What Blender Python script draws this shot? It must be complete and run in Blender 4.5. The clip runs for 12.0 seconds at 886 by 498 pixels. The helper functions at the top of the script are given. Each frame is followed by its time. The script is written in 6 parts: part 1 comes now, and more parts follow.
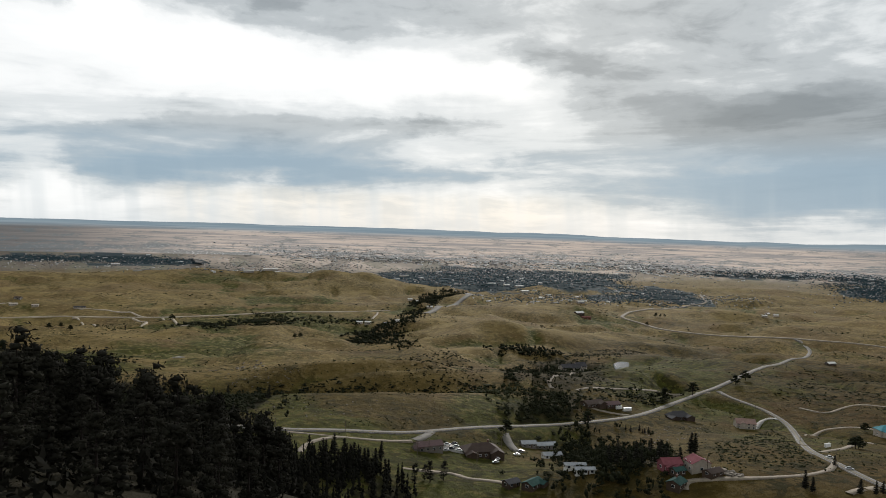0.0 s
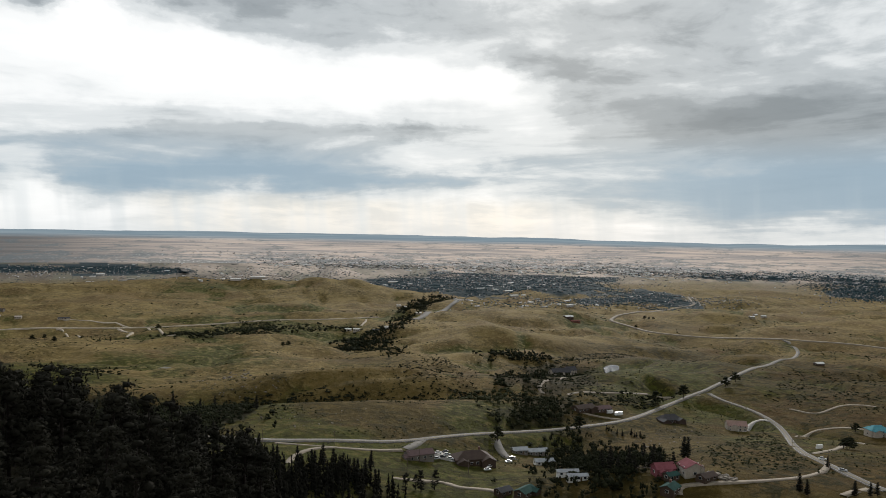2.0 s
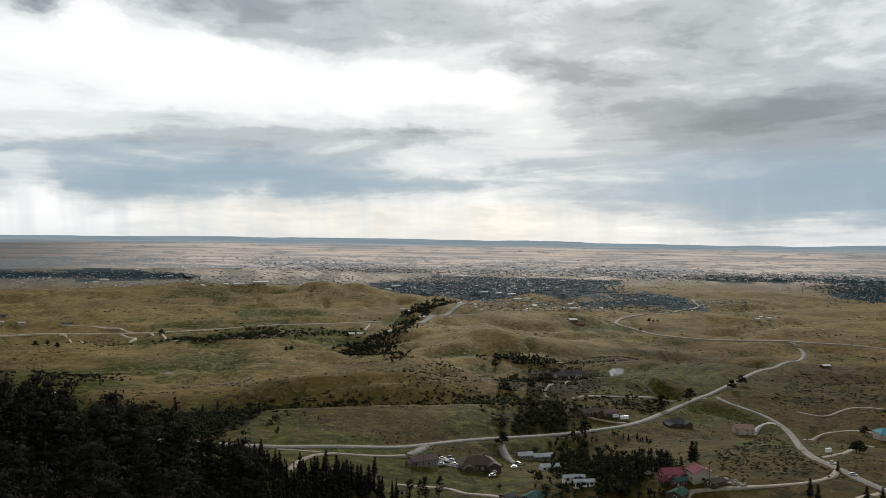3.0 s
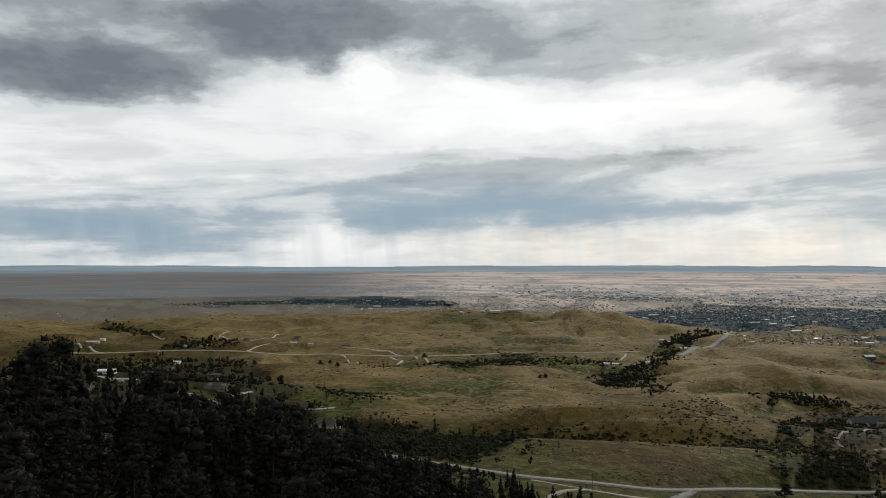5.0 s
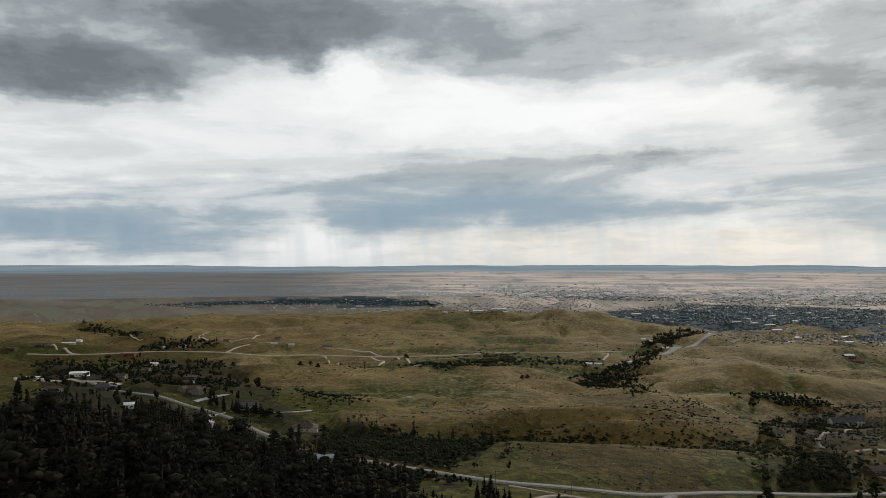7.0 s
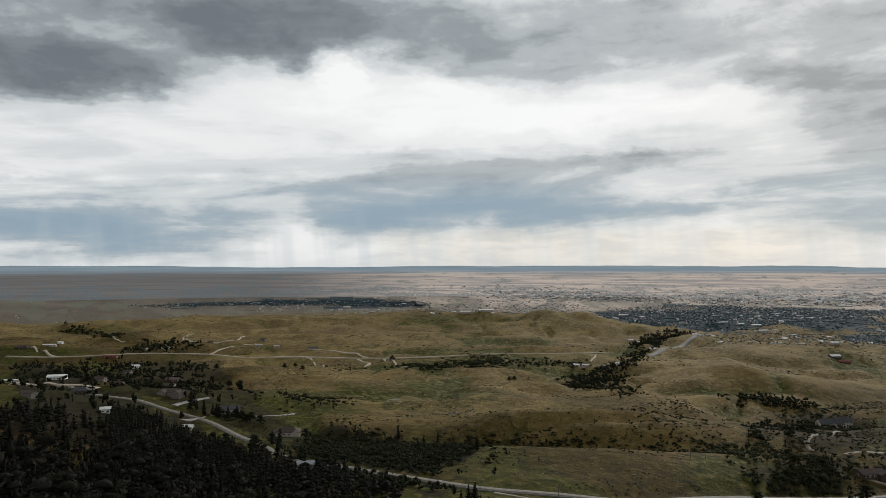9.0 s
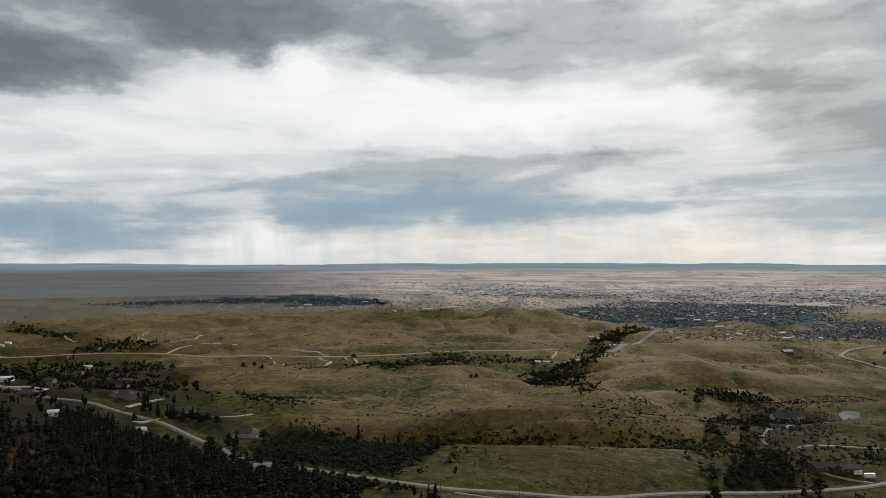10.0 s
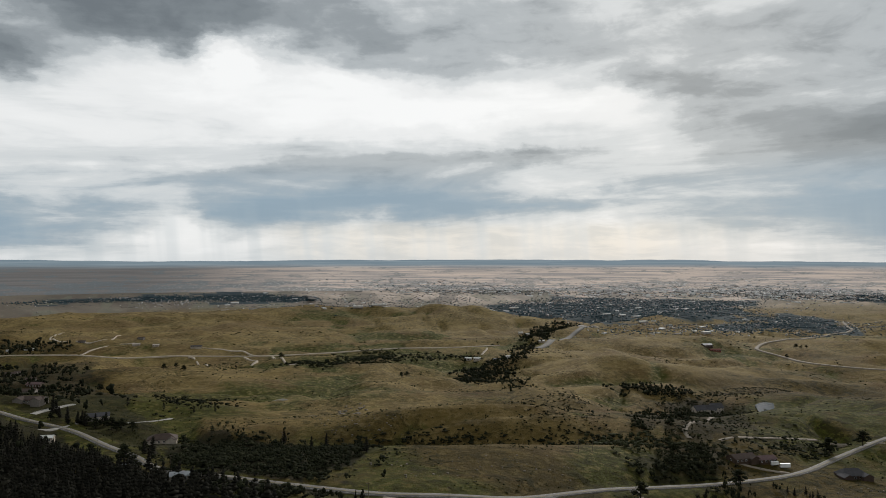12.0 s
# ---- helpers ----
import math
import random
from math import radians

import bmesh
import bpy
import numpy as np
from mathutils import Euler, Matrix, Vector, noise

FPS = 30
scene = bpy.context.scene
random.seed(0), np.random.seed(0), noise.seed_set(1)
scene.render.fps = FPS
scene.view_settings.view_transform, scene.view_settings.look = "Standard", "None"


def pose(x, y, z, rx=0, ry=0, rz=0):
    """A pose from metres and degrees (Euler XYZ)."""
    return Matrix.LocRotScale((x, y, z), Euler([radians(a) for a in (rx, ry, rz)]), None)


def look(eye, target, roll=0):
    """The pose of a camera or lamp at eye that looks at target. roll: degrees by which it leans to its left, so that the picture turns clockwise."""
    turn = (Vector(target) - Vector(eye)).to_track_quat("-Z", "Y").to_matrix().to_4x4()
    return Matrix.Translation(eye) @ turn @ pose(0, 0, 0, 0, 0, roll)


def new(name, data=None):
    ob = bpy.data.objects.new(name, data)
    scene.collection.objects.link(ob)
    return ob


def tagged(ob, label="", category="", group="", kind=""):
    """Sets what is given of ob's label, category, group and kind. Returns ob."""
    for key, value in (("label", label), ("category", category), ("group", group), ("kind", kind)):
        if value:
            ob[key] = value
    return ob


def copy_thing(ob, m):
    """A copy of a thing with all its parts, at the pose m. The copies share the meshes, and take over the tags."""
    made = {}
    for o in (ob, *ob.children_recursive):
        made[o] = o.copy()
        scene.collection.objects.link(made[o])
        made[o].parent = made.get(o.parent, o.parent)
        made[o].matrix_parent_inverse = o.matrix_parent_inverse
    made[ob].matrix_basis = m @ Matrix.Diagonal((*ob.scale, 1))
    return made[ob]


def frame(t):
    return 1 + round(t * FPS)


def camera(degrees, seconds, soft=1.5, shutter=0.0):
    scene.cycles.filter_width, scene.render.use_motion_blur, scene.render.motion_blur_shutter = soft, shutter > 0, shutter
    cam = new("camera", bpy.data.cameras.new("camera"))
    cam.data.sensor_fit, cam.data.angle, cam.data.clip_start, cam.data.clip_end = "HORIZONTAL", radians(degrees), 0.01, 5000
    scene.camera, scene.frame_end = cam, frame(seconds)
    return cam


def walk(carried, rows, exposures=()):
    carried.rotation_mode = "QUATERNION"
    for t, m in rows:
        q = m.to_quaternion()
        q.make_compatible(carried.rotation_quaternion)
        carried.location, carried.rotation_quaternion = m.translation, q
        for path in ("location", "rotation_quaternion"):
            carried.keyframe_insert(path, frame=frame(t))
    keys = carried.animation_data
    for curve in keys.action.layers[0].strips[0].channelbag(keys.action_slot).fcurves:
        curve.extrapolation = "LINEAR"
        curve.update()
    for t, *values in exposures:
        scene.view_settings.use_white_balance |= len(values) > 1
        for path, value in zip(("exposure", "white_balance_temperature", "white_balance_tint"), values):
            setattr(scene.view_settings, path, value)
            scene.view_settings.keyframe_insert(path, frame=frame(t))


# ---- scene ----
cam = camera(65.1, 12.0, soft=0.6)


def at(t, x, y, z, yaw, pitch, roll):
    return t, pose(x, y, z, 90 + pitch, roll, yaw)


walk(cam, [
    at(0.0, -8.17, -24.22, 121.97, -19.56, -1.50, -1.87),
    at(0.5, -7.99, -23.44, 122.02, -19.79, -1.41, -1.68),
    at(1.0, -7.58, -22.39, 122.02, -20.03, -1.28, -1.50),
    at(1.5, -7.05, -21.08, 121.97, -20.29, -1.17, -1.29),
    at(2.0, -6.47, -19.56, 121.93, -20.55, -1.02, -1.15),
    at(2.5, -5.68, -17.78, 121.88, -20.84, -0.92, -1.00),
    at(2.7, -5.33, -16.98, 121.86, -20.94, -0.87, -0.94),
    at(3.1, -4.83, -14.99, 121.60, -19.78, -0.65, -0.75),
    at(3.5, -4.46, -12.27, 121.08, -16.36, -0.23, -0.49),
    at(3.9, -3.97, -9.34, 120.52, -11.46, 0.30, -0.23),
    at(4.3, -3.12, -6.69, 120.17, -5.85, 0.85, -0.08),
    at(4.5, -2.56, -5.53, 120.08, -3.00, 1.11, -0.05),
    at(5.0, -1.21, -2.72, 119.98, 0.37, 1.45, -0.03),
    at(5.5, 0.00, 0.00, 120.00, 0.00, 1.46, -0.04),
    at(6.0, 1.19, 2.72, 120.03, -0.32, 1.43, -0.02),
    at(6.5, 2.49, 5.70, 120.16, -0.62, 1.41, -0.04),
    at(7.0, 3.77, 8.81, 120.31, -0.92, 1.42, 0.00),
    at(7.6, 4.95, 12.43, 120.38, -1.14, 1.44, 0.01),
    at(8.2, 5.67, 15.98, 120.36, -1.27, 1.48, 0.02),
    at(9.0, 6.63, 20.63, 120.37, -1.91, 1.47, 0.01),
    at(9.5, 7.41, 23.49, 120.44, -2.62, 1.43, 0.01),
    at(10.0, 7.95, 26.21, 120.46, -5.01, 1.26, 0.02),
    at(10.5, 8.50, 28.87, 120.56, -6.82, 1.13, 0.02),
    at(11.0, 9.05, 31.43, 120.79, -8.32, 1.04, 0.00),
    at(11.5, 9.75, 34.05, 121.08, -9.37, 1.00, -0.00),
    at(12.0, 10.63, 36.67, 121.28, -10.65, 0.96, 0.01),
], [(0.0, 0.05, 6400, 10), (2.7, 0.05, 6400, 10), (4.5, -0.05, 6400, 10), (9.0, -0.17, 6400, 10), (12.0, -0.17, 6400, 10)])

# ---- light ----
SKY = 1.0
world = bpy.data.worlds.new("overcast_sky")
scene.world = world
world.use_nodes = True
wt = world.node_tree
wt.nodes.clear()


class Net:
    """Short hand for wiring shader nodes."""

    def __init__(self, tree):
        self.tree = tree

    def node(self, kind, **settings):
        n = self.tree.nodes.new(kind)
        for key, value in settings.items():
            setattr(n, key, value)
        return n

    def put(self, socket, value):
        if isinstance(value, bpy.types.NodeSocket):
            self.tree.links.new(value, socket)
        else:
            socket.default_value = value

    def math(self, op, a, b=0.0, c=0.0, clamp=False):
        n = self.node("ShaderNodeMath", operation=op, use_clamp=clamp)
        for s, v in zip(n.inputs, (a, b, c)):
            self.put(s, v)
        return n.outputs[0]

    def ramp(self, value, lo, hi):
        n = self.node("ShaderNodeMapRange", interpolation_type="SMOOTHSTEP")
        self.put(n.inputs["Value"], value)
        n.inputs["From Min"].default_value, n.inputs["From Max"].default_value = lo, hi
        return n.outputs[0]

    def mix(self, f, a, b, blend="MIX"):
        n = self.node("ShaderNodeMix", data_type="RGBA", blend_type=blend)
        self.put(n.inputs[0], f)
        for s, v in ((n.inputs[6], a), (n.inputs[7], b)):
            self.put(s, (*v, 1) if isinstance(v, tuple) and len(v) == 3 else v)
        return n.outputs[2]

    def noise(self, vector, scale, detail=4.0, rough=0.55, distort=0.0):
        n = self.node("ShaderNodeTexNoise")
        self.put(n.inputs["Vector"], vector)
        n.inputs["Scale"].default_value, n.inputs["Detail"].default_value = scale, detail
        n.inputs["Roughness"].default_value, n.inputs["Distortion"].default_value = rough, distort
        return n.outputs["Fac"]

    def vec(self, x, y, z=0.0):
        n = self.node("ShaderNodeCombineXYZ")
        for s, v in zip(n.inputs, (x, y, z)):
            self.put(s, v)
        return n.outputs[0]

    def split(self, v):
        n = self.node("ShaderNodeSeparateXYZ")
        self.put(n.inputs[0], v)
        return n.outputs


# storm cloud, as bearing, level, half width, half height (degrees), tilt, depth, crispness of the edge
STORM = ((-12.5, 18.7, 9.5, 3.0, 0.04, 0.60, 2.6), (-29.0, 14.1, 11, 1.9, 0.03, 0.62, 1.8), (-27, 20.5, 9, 2.4, 0.0, 0.30, 1.2), (-33, 17.5, 8, 3.0, 0.0, 0.30, 1.0),
         (43.5, 9.2, 10, 1.9, 0.06, 0.36, 1.0), (53, 9.6, 8, 3.4, 0.0, 0.20, 1.0), (36, 10.6, 6, 2.2, 0.0, 0.16, 1.0))
HIGH_DECK = ((1.5, 18.4, 5.5, 3.2, -0.10, 0.34, 1.8), (12, 18.6, 7, 3.4, -0.05, 0.26, 1.6), (7, 15.4, 6, 0.9, 0.05, 0.16, 1.2), (25, 17.4, 8, 3.4, -0.14, 0.27, 1.5),
             (29, 13.6, 7, 1.2, -0.12, 0.24, 1.6), (38, 16.2, 10, 4.6, -0.05, 0.26, 1.2), (52, 15.5, 10, 5.0, 0.0, 0.22, 1.1), (33, 11.6, 6, 1.4, -0.25, 0.14, 1.0))
STREETS = ((16.5, 8.8, 5.2, 0.75, 0.08, 0.28, 1.2), (8, 8.9, 7, 0.6, 0.03, 0.12, 1.0), (-2, 9.4, 4, 0.45, 0.06, 0.12, 1.0), (-5, 7.5, 8, 0.7, 0.04, 0.16, 1.0), (11, 6.8, 6, 0.6, 0.05, 0.10, 1.0),
           (27, 7.8, 7, 0.7, 0.04, 0.10, 1.0), (-30, 6.2, 8, 0.5, 0.0, 0.14, 1.0), (-17, 6.4, 7, 0.6, 0.02, 0.10, 1.0))
CLOUD_BASE = ((6, 4.9, 8, 1.1, 0.02, 0.22, 0.8), (20, 5.1, 9, 0.95, 0.05, 0.26, 0.8), (-5, 5.2, 7, 1.7, 0.02, 0.14, 0.8), (1, 3.7, 12, 1.2, 0.0, 0.14, 0.9), (-26, 2.6, 10, 1.9, 0.0, 0.34, 1.1),
              (48, 3.8, 11, 3.6, 0.0, 0.50, 1.0), (33, 3.4, 6, 1.6, 0.0, 0.10, 1.0))
VEILS = ((2, 5.6, 18, 2.6, 0.02, 0.20, 0.8), (-27, 3.4, 14, 3.0, 0.0, 0.16, 0.8), (44, 7.0, 14, 5.0, 0.0, 0.16, 0.8), (-22, 17.2, 15, 3.4, 0.04, 0.26, 1.0), (10, 17.8, 16, 3.2, 0.0, 0.13, 1.2),
         (-3, 11.5, 22, 4.0, 0.0, 0.06, 0.8), (-24, 9.5, 14, 2.4, 0.0, 0.08, 0.8), (14, 8.6, 13, 2.2, 0.04, 0.13, 0.8), (29, 4.6, 10, 2.4, 0.0, 0.10, 0.8))
BREAKS = ((-5.5, 16.2, 2.6, 2.2, 0.35, -0.34, 1.2), (-2, 12.6, 12, 3.0, 0.0, -0.20, 1.0), (14, 12.4, 10, 1.5, 0.0, -0.18, 1.2), (-10.5, 3.2, 2.8, 1.8, 0.0, -0.24, 1.0),
          (28, 8.8, 4, 2.2, 0.0, -0.10, 1.0), (45, 5.6, 6, 0.5, 0.05, -0.08, 1.0))


def build_sky():
    s = Net(wt)
    ray = s.node("ShaderNodeTexCoord").outputs["Generated"]
    x, y, z = s.split(ray)
    bearing = s.math("MULTIPLY", s.math("ARCTAN2", x, y), 57.2958)          # degrees, to the right of +y
    level = s.math("MULTIPLY", s.math("ARCSINE", z), 57.2958)
    up = s.math("ADD", s.math("MAXIMUM", z, 0.0), 0.11)

    def deck(shift=0.0):
        """Places on a flat layer of cloud overhead, which streams towards the horizon."""
        u = s.math("ADD", up, shift) if shift else up
        return s.vec(s.math("DIVIDE", x, u), s.math("DIVIDE", y, u), 3.7)

    billow = s.noise(deck(), 1.7, 9, 0.56, 0.35)
    lit = s.noise(deck(0.012), 1.7, 9, 0.56, 0.35)
    under = s.math("SUBTRACT", lit, billow)                                   # the shaded undersides of the billows
    tuft = s.noise(deck(), 5.5, 7, 0.62, 0.5)
    dome = s.vec(s.math("MULTIPLY", bearing, 0.11), s.math("MULTIPLY", level, 0.20), 2.2)
    warp = s.node("ShaderNodeTexNoise")
    s.put(warp.inputs["Vector"], dome)
    warp.inputs["Scale"].default_value, warp.inputs["Detail"].default_value, warp.inputs["Roughness"].default_value = 1.0, 8, 0.60
    wb, wl, wc = s.split(warp.outputs["Color"])
    wisp = s.noise(s.vec(s.math("MULTIPLY", bearing, 0.06), s.math("SUBTRACT", s.math("MULTIPLY", level, 0.42), s.math("MULTIPLY", bearing, 0.02)), 1.3), 1.0, 8, 0.58, 0.5)
    bent_b = s.math("ADD", bearing, s.math("MULTIPLY", s.math("SUBTRACT", wb, 0.5), 12.0))
    bent_l = s.math("ADD", level, s.math("MULTIPLY", s.math("SUBTRACT", wl, 0.5), 5.2))

    def cloud(b, l, wide, high, tilt, edge):
        p = s.math("SUBTRACT", bent_b, b)
        q = s.math("SUBTRACT", s.math("SUBTRACT", bent_l, l), s.math("MULTIPLY", p, tilt))
        p, q = s.math("DIVIDE", p, wide), s.math("DIVIDE", q, high)
        d = s.math("ADD", s.math("MULTIPLY", p, p), s.math("MULTIPLY", q, q))
        return s.math("POWER", 2.718, s.math("MULTIPLY", s.math("POWER", d, edge), -1.0))

    thick = 0.165
    for layer in (STORM, HIGH_DECK, STREETS, CLOUD_BASE, VEILS, BREAKS):
        for b, l, wide, high, tilt, depth, edge in layer:
            thick = s.math("ADD", thick, s.math("MULTIPLY", cloud(b, l, wide, high, tilt, edge), depth))
    high_up = s.ramp(level, 8.0, 15.0)
    solid = s.ramp(thick, 0.10, 0.45)
    grain = s.math("MULTIPLY", s.math("SUBTRACT", billow, 0.5), s.math("ADD", 0.30, s.math("MULTIPLY", high_up, 0.55)))
    grain = s.math("ADD", grain, s.math("MULTIPLY", s.math("SUBTRACT", tuft, 0.5), s.math("MULTIPLY", s.math("ADD", 0.10, s.math("MULTIPLY", high_up, 0.25)), solid)))
    grain = s.math("ADD", grain, s.math("MULTIPLY", s.math("SUBTRACT", wisp, 0.5), s.math("SUBTRACT", 0.80, s.math("MULTIPLY", high_up, 0.45))))
    grain = s.math("ADD", grain, s.math("MULTIPLY", under, s.math("ADD", 0.25, s.math("MULTIPLY", high_up, 0.75))))
    amount = s.math("ADD", thick, s.math("MULTIPLY", grain, s.math("ADD", 0.62, s.math("MULTIPLY", solid, 0.38))))
    amount = s.math("ADD", amount, s.math("MULTIPLY", s.ramp(level, 24.0, 42.0), 0.4))     # heavy cloud overhead, unseen, added to dim the land
    grey = s.node("ShaderNodeValToRGB")
    grey.color_ramp.interpolation = "EASE"
    for pos, col in ((0.0, (1.06, 1.06, 1.04)), (0.15, (0.95, 0.955, 0.94)), (0.32, (0.74, 0.765, 0.765)), (0.50, (0.50, 0.535, 0.548)), (0.66, (0.335, 0.368, 0.385)), (0.82, (0.240, 0.270, 0.287)), (1.0, (0.180, 0.205, 0.222))):
        e = grey.color_ramp.elements.new(pos) if 0 < pos < 1 else grey.color_ramp.elements[0 if pos == 0 else -1]
        e.color = (*col, 1)
    s.put(grey.inputs[0], amount)
    # bluer towards the horizon, and pale light under the cloud base with falls of rain in it
    blue = s.math("MULTIPLY", s.ramp(level, 8.5, 5.0), s.ramp(amount, 0.24, 0.62))
    bright = s.mix(s.math("MULTIPLY", blue, 0.80), grey.outputs[0], (0.300, 0.420, 0.520))
    rain = s.noise(s.vec(s.math("ADD", s.math("MULTIPLY", bearing, 0.35), s.math("MULTIPLY", level, 0.03)), s.math("MULTIPLY", level, 0.03), 5.1), 1.0, 4, 0.5)
    puffs = s.noise(s.vec(s.math("MULTIPLY", bearing, 0.25), s.math("MULTIPLY", level, 1.1), 8.8), 1.0, 6, 0.6, 0.4)
    low = s.math("MULTIPLY", s.ramp(s.math("ADD", level, s.math("MULTIPLY", s.math("SUBTRACT", puffs, 0.5), 2.0)), 3.6, 2.3), s.ramp(bearing, -6.0, 1.0))
    low = s.math("MULTIPLY", s.math("MULTIPLY", low, s.ramp(bearing, 39.0, 24.0)), s.math("ADD", 0.35, s.math("MULTIPLY", s.ramp(rain, 0.30, 0.62), 0.65)))
    cream = s.mix(s.ramp(puffs, 0.35, 0.65), (0.70, 0.70, 0.665), (0.90, 0.855, 0.77))
    bright = s.mix(s.math("MULTIPLY", low, 0.85), bright, cream)
    shaft = s.math("MULTIPLY", s.math("MULTIPLY", s.ramp(level, 6.0, 2.0), s.ramp(rain, 0.54, 0.36)), 0.30)
    bright = s.mix(shaft, bright, (0.47, 0.55, 0.59))
    veil = s.mix(s.math("MULTIPLY", s.ramp(level, 1.6, -0.3), 0.40), bright, (0.60, 0.655, 0.675))
    clear = s.node("ShaderNodeTexSky", sky_type="NISHITA", sun_disc=False, sun_elevation=radians(20), sun_rotation=radians(30))
    thin = s.mix(0.97, s.mix(1.0, clear.outputs[0], (0.10, 0.10, 0.10), "MULTIPLY"), veil)
    out = s.node("ShaderNodeBackground")
    s.put(out.inputs[0], thin)
    out.inputs[1].default_value = SKY
    s.put(s.node("ShaderNodeOutputWorld").inputs[0], out.outputs[0])


build_sky()
sun = new("sun", bpy.data.lights.new("sun", "SUN"))
sun.data.energy, sun.data.angle, sun.data.color = 3.2, radians(10), (1.0, 0.95, 0.88)
sun.matrix_world = look((0, 0, 0), (-0.46, -0.78, -0.31))

# ---- land ----
def lattice(ix, iy, seed):
    h = (ix * 374761393 + iy * 668265263 + seed * 1442695041) & 0x7FFFFFFF
    h = ((h ^ (h >> 13)) * 1274126177) & 0x7FFFFFFF
    return ((h ^ (h >> 16)) & 0xFFFF) / 32767.5 - 1.0


def rough(x, y, seed=0):
    """Smooth noise from -1 to 1, one bump a unit."""
    x, y = np.asarray(x, float), np.asarray(y, float)
    ix, iy = np.floor(x).astype(np.int64), np.floor(y).astype(np.int64)
    u, v = x - ix, y - iy
    u, v = u * u * u * (u * (6 * u - 15) + 10), v * v * v * (v * (6 * v - 15) + 10)
    a = lattice(ix, iy, seed) * (1 - u) + lattice(ix + 1, iy, seed) * u
    b = lattice(ix, iy + 1, seed) * (1 - u) + lattice(ix + 1, iy + 1, seed) * u
    return a * (1 - v) + b * v


def step(v, lo, hi):
    t = np.clip((v - lo) / (hi - lo), 0, 1)
    return t * t * (3 - 2 * t)


FALL_R = np.array([0, 60, 110, 160, 220, 300, 360, 420, 500, 640, 868, 1230, 1460, 1830, 2000, 2400, 2800, 3200, 3600, 4000, 4300, 4500, 4650, 4800])
FALL_Z = np.array([106, 93, 82, 66, 40, 12, 1, -5, -14, -28, -41, -74, -77, -78, -81, -92, -101, -103, -95, -72, -36, 6, 56, 90])
FINE_R = np.arange(0, 4801, 5.0)
FINE_Z = np.convolve(np.pad(np.interp(FINE_R, FALL_R, FALL_Z), 12, "edge"), np.hanning(27)[1:-1] / np.hanning(27).sum(), "same")[12:-12]


def hump(x, y, cx, cy, along, across, turn, high):
    """A rounded hill or, with high below nought, a hollow: turn is its long axis in degrees from +x."""
    c, s = math.cos(radians(turn)), math.sin(radians(turn))
    u, v = ((x - cx) * c + (y - cy) * s) / along, ((y - cy) * c - (x - cx) * s) / across
    return high * np.exp(-(u * u + v * v))


def gully(x, y):
    """1 along the bottoms of the small draws that cut the hills, 0 away from them."""
    g = 1 - np.abs(rough(x / 150 + 0.35 * rough(x / 60, y / 60, 21), y / 190, 22))
    return np.clip(g - 0.72, 0, 1) / 0.28


